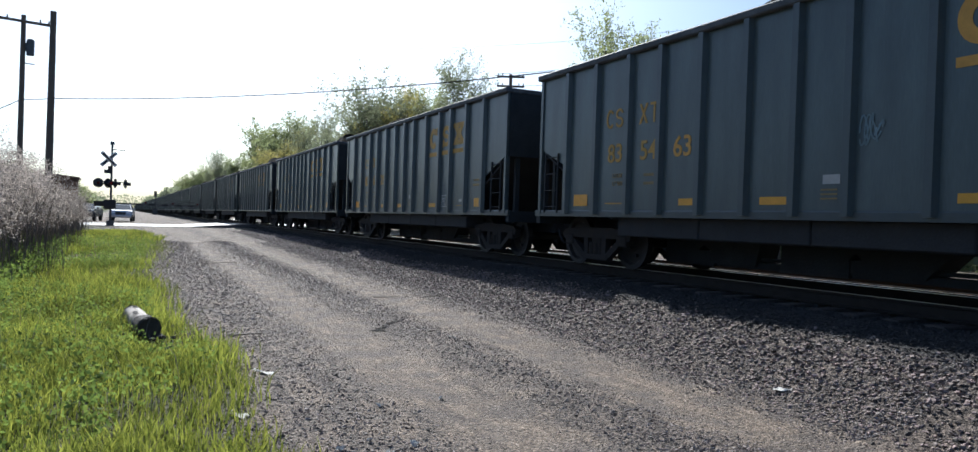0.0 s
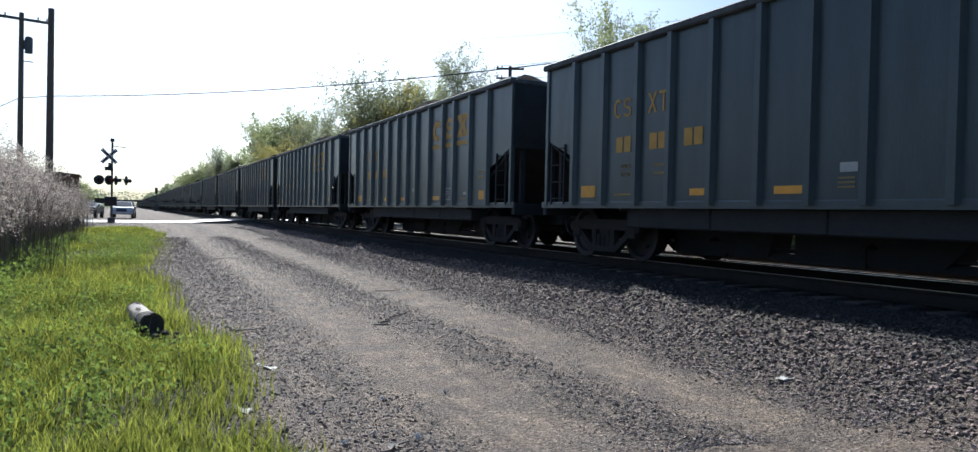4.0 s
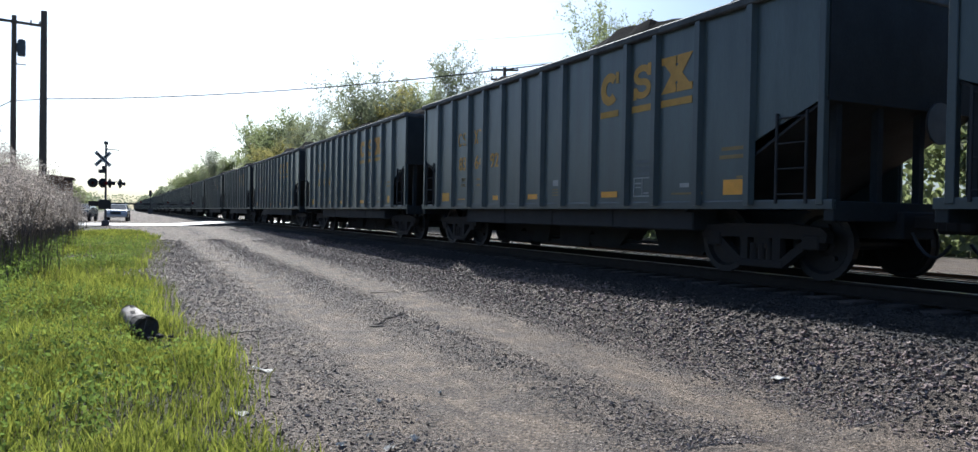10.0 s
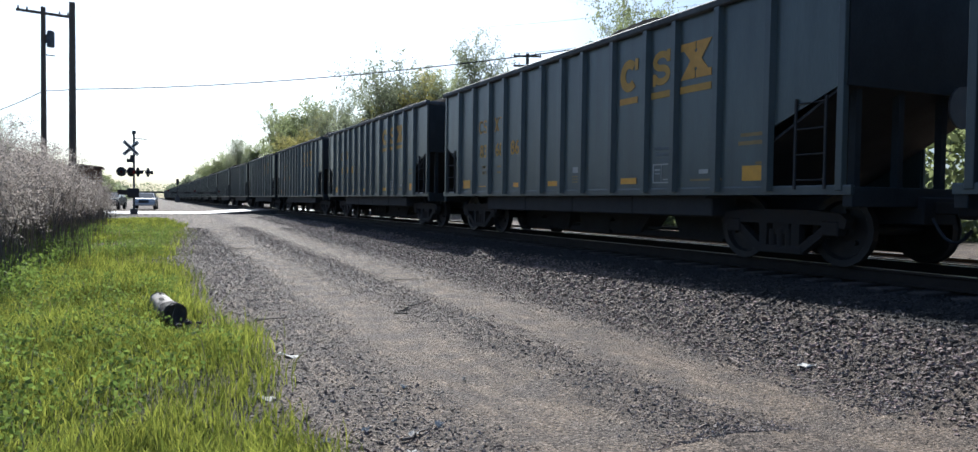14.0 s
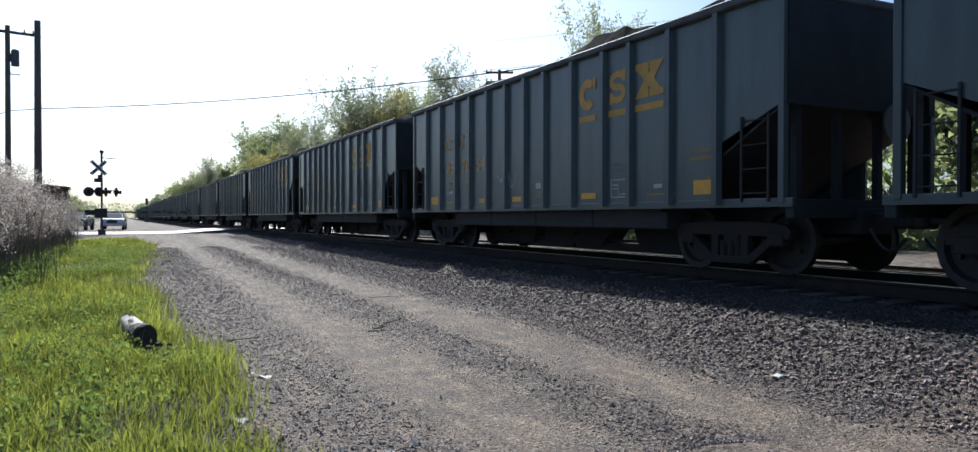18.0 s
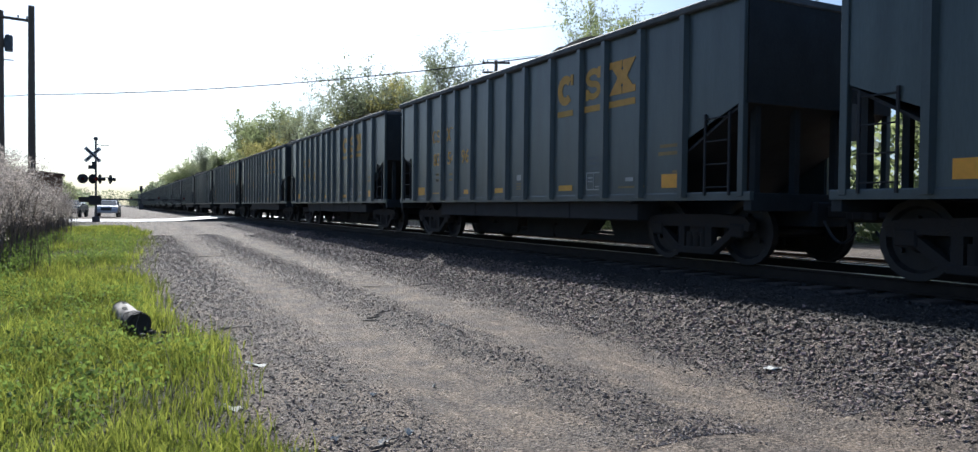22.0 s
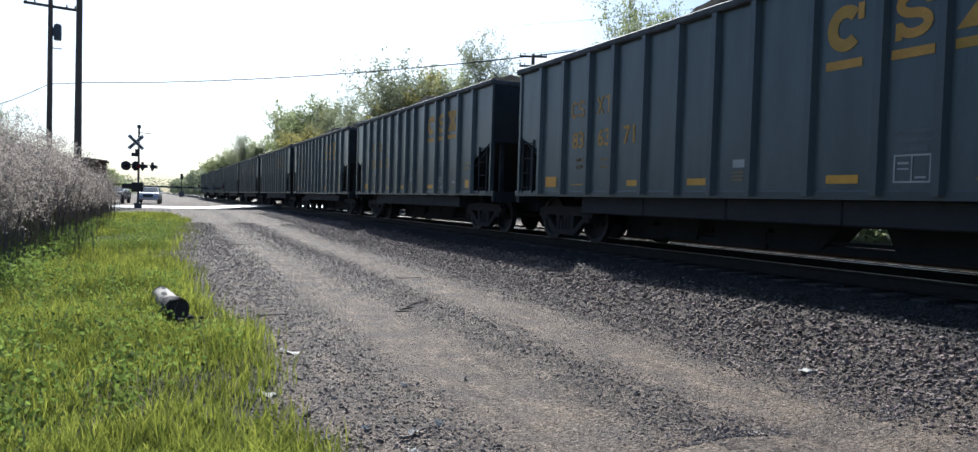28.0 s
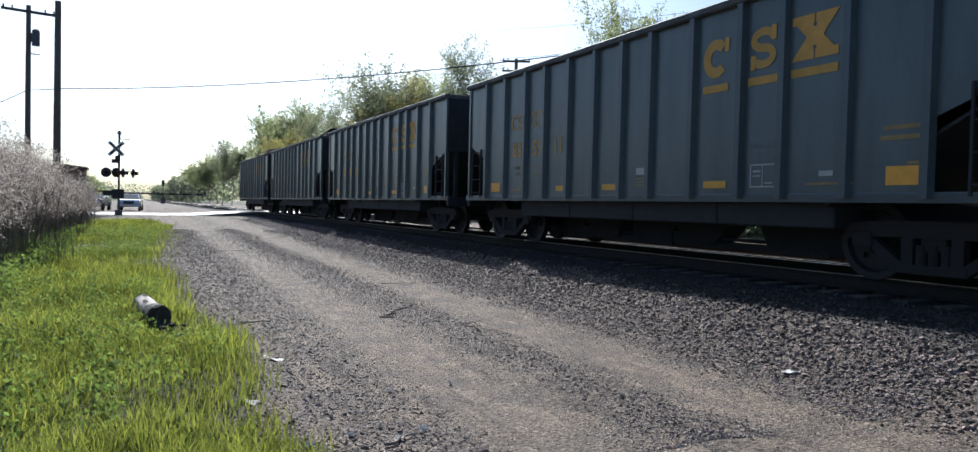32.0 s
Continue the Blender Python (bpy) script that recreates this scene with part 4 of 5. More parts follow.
        for y, k in ((5.39, "sq"), (-5.03, "sq"), (2.36, "bar"), (0.70, "bar"), (-2.0, "bar")):
            part("reflector", m[k], ORANGE, car, at=on_side(y, 1.23))
    return car


# road numbers in the order in which the cars pass; an empty one could not be read
NUMBERS = "------ 835463 836128 836924 835319 835902 ------ ------ 836968 835567 836226 837257 835646 836222 836492 836164 836890 837029 836828 836886 ------ ------ 836302 837487 837054 835760 834694 836747 835265 835496 835662 837380 822576 836981 ------ 836820 836371 836431 837674 835342 837375 835911 ------ ------ ------".split()
OLD_CARS = (26, 32)


def scrawl(car, y0, z0, w, h, seed, mat=None, turns=5):
    """Unreadable spray-can loops: flat bands on the side sheet, each pass over the one before."""
    r, g = random.Random(seed), Geo()
    fx, fy, p0, p1 = r.uniform(0.7, 1.1), r.uniform(1.3, 1.9), r.uniform(0, 6), r.uniform(0, 6)
    n = turns * 16
    pts = []
    for k in range(n):
        u = k / (n - 1)
        a = 6.283 * turns * u
        grow = 0.55 + 0.45 * math.sin(3 * u + p0)
        pts.append(Vector((w * (0.12 + 0.76 * u + 0.2 * math.sin(fx * a + p0)), h * (0.5 + 0.46 * grow * math.sin(fy * a * 0.6 + p1)))))
    for k, (a, b) in enumerate(zip(pts, pts[1:])):
        if r.random() < 0.06:
            continue
        d = (b - a).normalized()
        s, z = Vector((-d.y, d.x)) * 0.011, 0.00008 * k
        a, b = a - d * 0.003, b + d * 0.003
        g.add([(*(a + s), z), (*(b + s), z), (*(b - s), z), (*(a - s), z)], [(0, 3, 2, 1)])
    return part("spray_paint", g, mat or SPRAY, car, "pale spray-can scrawl", on_side(y0, z0, WIDE + 0.006))


def strokes(car, y0, z0, w, h, lines, mat=None, thick=0.013):
    """Sprayed lines from corner to corner."""
    g, k = Geo(), 0
    for line in lines:
        pts = [Vector((w * u, h * v)) for u, v in line]
        for a, b in zip(pts, pts[1:]):
            d = (b - a).normalized() * thick
            s, z, k = Vector((-d.y, d.x)), 0.0002 * k, k + 1
            a, b = a - d * 0.6, b + d * 0.6
            g.add([(*(a + s), z), (*(b + s), z), (*(b - s), z), (*(a - s), z)], [(0, 3, 2, 1)])
    return part("spray_paint", g, mat or WHITE_SPRAY, car, "jagged pale spray-can tag", on_side(y0, z0, WIDE + 0.006))


def block_shape(car, y0, z0, w, h, hole):
    """A fat sprayed ring with a pale outline."""
    n = 28
    oval = lambda rx, ry, z: [(w / 2 + rx * math.copysign(abs(math.cos(6.2832 * i / n)) ** 0.75, math.cos(6.2832 * i / n)), h / 2 + ry * math.copysign(abs(math.sin(6.2832 * i / n)) ** 0.75, math.sin(6.2832 * i / n)), z) for i in range(n)]
    faces = [(i, (i + 1) % n, n + (i + 1) % n, n + i) for i in range(n)]
    part("spray_paint", Geo().add(oval(w / 2, h / 2, 0) + oval(hole * 0.6, hole, 0), faces), BLUE_SPRAY, car, "chalky blue sprayed block shape", on_side(y0, z0, WIDE + 0.005))
    part("spray_outline", Geo().add(oval(w / 2 + 0.012, h / 2 + 0.012, 0) + oval(w / 2 - 0.012, h / 2 - 0.012, 0), faces), SPRAY, car, "pale sprayed outline", on_side(y0, z0, WIDE + 0.0065))


def build_train():
    m = car_meshes()
    coals = [coal_mesh(s) for s in range(5)]
    first = {o: build_hopper(o, m, coals[0]) for o in (False, True)}
    blank = Geo().box(0.02, 0.21, 0, 0.27, 0, 0.004).box(0.25, 0.44, 0, 0.27, 0, 0.004).mesh("worn_number", YELLOW)
    cars, used = [], set()
    for k, number in enumerate(NUMBERS):
        old = k in OLD_CARS
        car = first[old] if old not in used else copy_thing(first[old], Matrix())
        used.add(old)
        cars.append(car)
    for k, (car, number) in enumerate(zip(cars, NUMBERS)):
        for o in car.children:
            if o.name.startswith("coal_load"):
                o.data = coals[k % 5]
                if k % 2:
                    o.rotation_euler = (0, 0, math.pi)
        for i, y in enumerate((4.32, 3.39, 2.54)):
            pair = number[2 * i:2 * i + 2]
            if "-" in pair:
                part("worn_number", blank, YELLOW, car, at=on_side(y, 2.0))
            else:
                part("painted_number", letters(pair), YELLOW, car, at=on_side(y, 2.0) @ Matrix.Diagonal((0.33, 0.33, 1, 1)))
    for k, y, z, w, h in ((4, 2.5, 1.45, 0.7, 0.5), (4, 1.5, 1.6, 0.6, 0.6), (4, 0.6, 1.5, 0.5, 0.5), (4, -0.9, 1.9, 0.6, 0.4), (1, -0.8, 1.9, 0.35, 0.4),
                          (22, 1.84, 1.62, 0.62, 0.55), (22, -0.83, 1.5, 0.56, 0.6), (22, -1.86, 1.80, 0.58, 0.45), (24, 4.3, 1.35, 0.6, 0.35), (24, 1.4, 1.4, 0.8, 0.7),
                          (30, 4.35, 1.3, 0.6, 0.4), (30, 3.3, 1.3, 0.7, 0.7), (36, -3.9, 2.1, 0.5, 0.6), (40, -3.9, 1.3, 0.7, 0.35)):
        scrawl(cars[k], y, z, w, h, k * 7 + int(w * 10) + int(y * 3), WHITE_SPRAY if k in (22, 24, 30) else SPRAY, 5)
    # two chalky block shapes with pale outlines, and a jagged tag
    block_shape(cars[11], -0.12, 1.10, 0.70, 0.82, 0.13)
    block_shape(cars[11], -1.02, 1.10, 0.50, 0.80, 0.09)
    # a spiked outline round slanting strokes, and a lobed crown of loops
    strokes(cars[10], -3.80, 1.20, 0.80, 0.95, (
        [(0.02, 0.72), (0.1, 0.62), (0.35, 0.68), (0.55, 0.78), (0.63, 1.0), (0.7, 0.8), (0.85, 0.74), (0.98, 0.74), (0.92, 0.5), (0.93, 0.3), (1.0, 0.08)],
        [(0.02, 0.72), (0.06, 0.45), (0.0, 0.3), (0.15, 0.28), (0.3, 0.2), (0.38, 0.0), (0.45, 0.18), (0.6, 0.22), (0.95, 0.14)],
        [(0.08, 0.55), (0.1, 0.33)], [(0.05, 0.38), (0.2, 0.45)], [(0.18, 0.6), (0.2, 0.4)], [(0.28, 0.62), (0.3, 0.42)],
        [(0.38, 0.65), (0.42, 0.4), (0.47, 0.6), (0.53, 0.42), (0.57, 0.66)], [(0.6, 0.42), (0.7, 0.7), (0.72, 0.45)], [(0.63, 0.52), (0.72, 0.54)],
        [(0.8, 0.72), (0.82, 0.55), (0.92, 0.75)], [(0.82, 0.55), (0.8, 0.4)], [(0.4, 0.32), (0.5, 0.36), (0.42, 0.22), (0.55, 0.24)], [(0.55, 0.3), (0.8, 0.26)]))
    strokes(cars[25], -3.85, 1.42, 0.70, 0.72, (
        [(0.0, 0.0), (0.05, 0.5), (0.15, 0.82), (0.35, 0.88), (0.42, 0.5), (0.3, 0.35)], [(0.4, 0.6), (0.5, 0.86), (0.65, 0.8), (0.6, 0.5)],
        [(0.62, 0.8), (0.85, 0.88), (1.0, 0.72), (0.95, 0.45), (0.75, 0.3)], [(0.48, 0.98), (0.6, 1.04), (0.72, 0.96), (0.6, 0.9), (0.48, 0.98)],
        [(0.1, 0.4), (0.2, 0.55), (0.22, 0.35), (0.35, 0.5), (0.38, 0.3), (0.55, 0.42), (0.62, 0.25), (0.75, 0.35)]), SPRAY, 0.011)
    for y0, w, h, hole in ((-0.25, 0.50, 0.84, 0.10), (-0.98, 0.62, 0.90, 0.12), (-1.92, 0.62, 0.92, 0.13)):
        block_shape(cars[32], y0, 1.10, w, h, hole)
    for k, (y0, w) in enumerate(((-0.15, 0.6), (-0.95, 0.7), (-1.9, 0.85))):
        scrawl(cars[32], y0, 1.12, w, 0.85, 310 + k, WHITE_SPRAY, 3)
    strokes(cars[22], 5.42, 1.42, 0.66, 0.66, ([(0, 0.75), (0.12, 0.36), (0.2, 0.8), (0.3, 0.32), (0.36, 0.88), (0.5, 0.42), (0.56, 0.9)], [(0.98, 0.68), (0.72, 0.62), (0.96, 0.52), (0.74, 0.42)], [(0.2, 0.26), (0.42, 0.12), (0.6, 0.3), (0.5, 0.1), (0.98, 0.0)]))
    for k, loads in ((22, ("207800", "55200")), (32, ("206700", "56300"))):
        bars = [o for o in cars[k].children if o.name.startswith("stencil_line")]
        for o, text in zip(sorted(bars, key=lambda o: -o.matrix_basis.translation.z), loads):
            o.data = letters(text, FADED_YELLOW)
            o.matrix_basis = o.matrix_basis @ Matrix.Diagonal((0.085, 0.085, 1, 1))
    return cars


CARS = build_train()


# ---- the crossing signal ----
def build_signal():
    s = thing("crossing_signal", "railway crossing signal with crossbuck, flashers and lowered gate", "crossing signal", pose(-0.72, 53.0, 0.46))
    part("mast", Geo().tube((0, 0, 0), (0, 0, 5.1), 0.065, n=12), IRON, s)
    part("mast_cap", Geo().lathe([(0.02, 5.08), (0.12, 5.10), (0.13, 5.2), (0.10, 5.3), (0.03, 5.33)], "z", 14), IRON, s, "round bell on the mast top")
    part("base", Geo().box(-0.22, 0.22, -0.22, 0.22, 0, 0.35, 0.03), IRON, s)
    part("side_arm", Geo().tube((0, 0, 4.82), (0.75, 0, 4.78), 0.03, n=8), IRON, s)
    for a in (45, -45):
        blade = part("crossbuck_blade", Geo().box(-0.6, 0.6, -0.015, 0.015, -0.11, 0.11, 0.01), WHITE, s, "white crossbuck blade", pose(-0.17, -0.10 - 0.0003 * (a + 45), 4.18, 0, a, 6))
        part("blade_stripe", Geo().box(-0.48, 0.48, -0.019, -0.016, -0.05, 0.05), BLACK, blade, "worn dark lettering band")
    part("number_sign", Geo().box(-0.42, 0.02, -0.03, 0.0, 3.28, 3.52, 0.01).box(-0.22, 0.0, -0.03, 0.0, 3.52, 3.75, 0.01), BLACK, s, "small dark track sign", pose(0, -0.1, 0))
    part("lamp_arm", Geo().tube((-0.85, 0, 2.78), (0.95, 0, 2.78), 0.03, n=8).box(-0.12, 0.12, -0.1, 0.1, 2.55, 2.8, 0.02), IRON, s)
    for x, turn in ((-0.72, 0), (-0.18, 40), (0.22, 70), (0.8, 110)):
        lamp = part("flasher", Geo().lathe([(0.10, 0.12), (0.12, 0.0), (0.30, 0.0), (0.30, -0.02), (0.12, -0.03)], "y", 22), BLACK, s, "round black flasher target", pose(x, -0.08, 2.68, 0, 0, turn))
        part("hood", Geo().lathe([(0.11, -0.03), (0.12, -0.30), (0.10, -0.30), (0.10, -0.03)], "y", 14), BLACK, lamp)
        part("lens", Geo().lathe([(0.09, -0.05), (0.05, -0.075), (0.01, -0.08)], "y", 14), RED_LIGHT if x == -0.18 else LENS, lamp, "red lens")
    part("gate_machine", Geo().box(-0.40, 0.30, -0.22, 0.22, 1.05, 1.65, 0.04), BLACK, s, "black gate motor case")
    # backlit look painted in: dark metals in place of white and red
    arm = part("gate_arm", Geo().box(0.2, 5.2, -0.04, 0.04, 1.37, 1.47, 0.01), IRON, s, "lowered striped gate arm")
    for k in range(6):
        part("gate_stripe", Geo().box(0.55 + 0.8 * k, 0.95 + 0.8 * k, -0.044, 0.044, 1.367, 1.473), BLACK, arm)
    for x in (2.0, 3.6, 5.1):
        part("gate_lamp", Geo().box(x - 0.05, x + 0.05, -0.05, 0.05, 1.48, 1.60, 0.01), LENS, arm)
    part("counterweight", Geo().box(-0.95, -0.35, -0.06, 0.06, 1.22, 1.55, 0.02), BLACK, s)


build_signal()


def build_hut():
    h = thing("signal_hut", "small brown sheet-metal relay hut behind the dry brush", "hut", pose(-3.35, 49.5, 0.4))
    part("wall", Geo().box(-0.95, 0.95, -0.9, 0.9, 0, 2.75, 0.02), SHED, h)
    part("roof", Geo().prism([(-1.08, 2.75), (1.08, 2.75), (1.08, 2.86), (0, 2.98), (-1.08, 2.86)], "y", -1.05, 1.05), SHED, h)
    door = part("door", Geo().box(-0.4, 0.4, -0.93, -0.9, 0.15, 2.2, 0.008), SHED, h)
    part("handle", Geo().box(0.25, 0.29, -0.97, -0.93, 1.05, 1.2, 0.005), IRON, door)


build_hut()


# ---- poles and wires ----
def utility_pole(label, x, y, top, arms=(), transformer=False, box=False, turn=0.0, r=0.16):
    z = float(ground_z(x, y))
    p = thing("utility_pole", label, "utility pole", pose(x, y, z, 0, 0, turn), "utility poles")
    part("pole", Geo().tube((0, 0, -0.3), (0, 0, top - z), r, r * 0.72, 14), POLE, p)
    for h, w in arms:
        arm = part("crossarm", Geo().box(-w / 2, w / 2, -0.16, -0.06, h - z - 0.07, h - z + 0.07, 0.01), POLE, p)
        for k in (-0.46, -0.3, 0.3, 0.46):
            part("insulator", Geo().lathe([(0.015, 0.0), (0.05, 0.03), (0.03, 0.07), (0.05, 0.10), (0.02, 0.16)], "z", 10, (k * w, -0.11, h - z + 0.07)), IRON, arm)
    if transformer:
        part("transformer", Geo().lathe([(0.17, 0.0), (0.19, 0.03), (0.19, 0.78), (0.14, 0.86), (0.04, 0.9)], "z", 16, (0.33, -0.1, top - z - 2.1)), IRON, p, "grey can transformer")
        part("bracket", Geo().box(0.1, 0.2, -0.14, -0.06, top - z - 1.9, top - z - 1.45), IRON, p)
        part("fuse_arm", Geo().box(-0.1, 0.55, -0.05, 0.0, top - z - 2.55, top - z - 2.5), IRON, p)
    if box:
        part("meter_box", Geo().box(-0.32, -0.12, -0.12, 0.12, 2.3, 3.3, 0.02), IRON, p)
    return p


utility_pole("weathered wooden utility pole with crossarm and can transformer", -5.0, 46.7, 11.6, ((11.25, 2.5),), True, True, 14)
utility_pole("bare weathered wooden pole beside the brush", -3.35, 42.9, 11.15, r=0.19)
utility_pole("wooden line pole with two crossarms beyond the tracks", 23.8, 46.3, 11.75, ((11.55, 1.9), (10.9, 1.9)), turn=-25)
utility_pole("wooden utility pole across the tracks", 26.2, 15.2, 10.6, ((10.3, 2.2),), turn=-45)


def cable(label, a, b, sag, r=0.014, n=24, name="overhead_wire"):
    a, b, g = Vector(a), Vector(b), Geo()
    pts = [a.lerp(b, k / n) - Vector((0, 0, 4 * sag * (k / n) * (1 - k / n))) for k in range(n + 1)]
    g.sweep(pts, r)
    return tagged(new(name, g.mesh(name, WIRE)), label, "wire", "overhead wires")


cable("thick black cable slung over the tracks", (-3.35, 42.9, 6.87), (26.2, 15.2, 9.3), 0.92, 0.024)
cable("black cable between two poles", (-5.0, 46.7, 7.16), (-3.35, 42.9, 6.87), 0.03, 0.022, 6)
cable("black cable dropping towards the brush", (-5.0, 46.7, 7.16), (-14.5, 66, 6.6), 0.5, 0.022, 12)
for k, off in enumerate((1.15,)):
    cable("thin overhead wire between the poles", (-5.0 + off, 46.6 + 0.25 * off, 11.45), (26.2 + off * 0.7, 15.1 + off * 0.7, 10.4), 1.85, 0.006)
for off, h, s in ((-0.8, 11.7, 1.2), (0.8, 11.05, 1.3)):
    cable("line wire beside the railway", (23.8 + off, 46.3, h), (28.0 + off, 4.0, h - 0.8), s, 0.016)
    cable("line wire beside the railway", (23.8 + off, 46.3, h), (22.5 + off, 110.0, h - 0.6), s, 0.012)


# ---- waiting vehicles ----
def build_vehicle(label, at, paint, tall):
    v = thing("parked_car", label, "car", at, "cars waiting at the crossing")
    low = [(-2.25, 0.35), (2.2, 0.35), (2.28, 0.55), (2.2, 0.92), (1.25, 1.02), (-2.1, 1.06), (-2.3, 0.8)]
    b = bmesh.new()
    g = Geo().prism(low, "x", -0.88, 0.88)
    me = g.mesh("body", paint)
    b.from_mesh(me)
    bmesh.ops.bevel(b, geom=b.edges[:], offset=0.05, segments=2, affect="EDGES")
    b.to_mesh(me)
    b.free()
    body = part("body", me, paint, v)
    cab = Geo()
    lo, hi = [(-0.82, -2.0), (0.82, -2.0), (0.82, 1.2), (-0.82, 1.2)], [(-0.66, -1.65), (0.66, -1.65), (0.66, 0.35), (-0.66, 0.35)]
    cab.add([(x, y, 1.02) for x, y in lo] + [(x, y, tall) for x, y in hi], [(4, 5, 6, 7), (0, 1, 5, 4), (1, 2, 6, 5), (2, 3, 7, 6), (3, 0, 4, 7)])
    part("cabin", cab, paint, v)
    wind = Geo().add([(-0.76, 1.22, 1.06), (0.76, 1.22, 1.06), (0.62, 0.44, tall - 0.06), (-0.62, 0.44, tall - 0.06)], [(0, 1, 2, 3)])
    part("windscreen", wind, GLASS, v, at=pose(0, 0.015, 0.01))
    part("rear_window", Geo().add([(-0.72, -2.0, 1.08), (0.72, -2.0, 1.08), (0.6, -1.72, tall - 0.08), (-0.6, -1.72, tall - 0.08)], [(0, 1, 2, 3)]), GLASS, v, at=pose(0, -0.012, 0.01))
    for s in (-1, 1):
        part("side_window", Geo().add([(s * 0.80, -1.75, 1.08), (s * 0.80, 1.0, 1.08), (s * 0.68, 0.36, tall - 0.08), (s * 0.68, -1.55, tall - 0.08)], [(0, 1, 2, 3)]), GLASS, v, at=pose(s * 0.012, 0, 0))
        part("headlight", Geo().box(s * 0.62 - 0.18, s * 0.62 + 0.18, 2.16, 2.24, 0.66, 0.84, 0.02), WHITE, body, "pale headlight")
        part("mirror", Geo().box(s * 0.98 - 0.09, s * 0.98 + 0.09, 0.85, 0.95, 1.02, 1.16, 0.02), paint, v)
        for y in (-1.4, 1.4):
            w = part("wheel", Geo().lathe([(0.2, -0.11), (0.31, -0.11), (0.34, -0.08), (0.34, 0.08), (0.31, 0.11), (0.2, 0.11)], "x", 20), TYRE, v, at=pose(s * 0.82, y, 0.34))
            part("rim", Geo().lathe([(0.05, -0.09), (0.2, -0.10), (0.2, 0.10), (0.05, 0.09)], "x", 14), IRON, w)
    part("grille", Geo().box(-0.4, 0.4, 2.22, 2.27, 0.58, 0.82, 0.01), BLACK, v)
    part("bumper", Geo().box(-0.86, 0.86, 2.12, 2.32, 0.34, 0.54, 0.04), paint, v)
    return v


build_vehicle("silver car waiting behind the crossing gate", pose(-0.05, 74.0, 0.47, 0, 0, 176), PAINTED_CAR, 1.48)
build_vehicle("dark car half hidden by the dry brush", pose(-2.75, 72.0, 0.47, 0, 0, 172), DARK_CAR, 1.45)


# ---- trees ----
def tree_meshes(seed, height, wide, leaves, size, leaf, bare=0.35):
    """Trunk with forking limbs as one mesh, and a ragged crown of single leaves on the twigs."""
    r, g, tips = random.Random(seed), Geo(), []

    def grow(p, d, length, rad, depth):
        bits = 3 if depth < 3 else 2
        for k in range(bits):
            d = (d + Vector((r.uniform(-1, 1), r.uniform(-1, 1), r.uniform(-0.3, 0.6))) * 0.16).normalized()
            q = p + d * length / bits
            g.tube(p, q, rad, rad * 0.82, 6 if depth < 2 else 3, caps=False)
            p, rad = q, rad * 0.82
            if depth >= 2:
                tips.append((p, length * 0.5))
            if depth < 4 and (depth or k):
                for _ in range(2 if depth < 3 else 1):
                    side = Vector((r.uniform(-1, 1), r.uniform(-1, 1), r.uniform(-0.1, 0.7))).normalized()
                    grow(p, (d * 0.55 + side * wide).normalized(), length * r.uniform(0.5, 0.72), rad * 0.62, depth + 1)
        if depth < 4:
            grow(p, d, length * 0.66, rad * 0.9, depth + 1)
        tips.append((p, length * 0.6))

    grow(Vector((0, 0, 0)), Vector((r.uniform(-0.06, 0.06), r.uniform(-0.06, 0.06), 1)).normalized(), height * 0.42, height * 0.0115, 0)
    zmax = max(p.z for p, _ in tips)
    k = height / zmax
    wood = raw_mesh("trunk", np.array(g.v) * k, np.array([f for f in g.f if len(f) == 4]), BARK, True)
    r2 = np.random.default_rng(seed)
    pts = np.array([p[:] for p, _ in tips]) * k
    pts = pts[pts[:, 2] > height * bare * r2.uniform(0.6, 1.4, len(pts))]
    c = pts[r2.integers(0, len(pts), leaves)] + r2.normal(0, 0.013 * height, (leaves, 3)) * (1, 1, 0.8)
    return wood, leaf_mesh(c, size, leaf, r2)


def leaf_mesh(c, size, mat, r2, name="crown"):
    n = len(c)
    a, b = r2.normal(0, 1, (n, 3)), r2.normal(0, 1, (n, 3))
    a /= np.linalg.norm(a, axis=1)[:, None]
    b -= a * (a * b).sum(1)[:, None]
    b /= np.linalg.norm(b, axis=1)[:, None]
    s = size * r2.uniform(0.6, 1.4, (n, 1))
    v = np.stack([c - a * s, c - b * s * 0.55, c + a * s, c + b * s * 0.55], 1)
    return raw_mesh(name, v.reshape(-1, 3), np.arange(n * 4).reshape(n, 4), mat)


TREES = {
    "airy": tree_meshes(11, 13.0, 0.55, 14000, 0.075, LEAF, 0.42),
    "broad": tree_meshes(12, 13.0, 0.75, 18000, 0.088, LEAF_DARK, 0.3),
    "gold": tree_meshes(13, 10.0, 0.75, 13000, 0.080, LEAF_GOLD, 0.3),
    "full": tree_meshes(14, 14.0, 0.8, 16000, 0.13, LEAF, 0.2),
    "tall": tree_meshes(15, 14.0, 0.55, 14000, 0.080, LEAF_DARK, 0.38),
    "bushy": tree_meshes(16, 6.0, 1.1, 5000, 0.14, LEAF, 0.1),
}


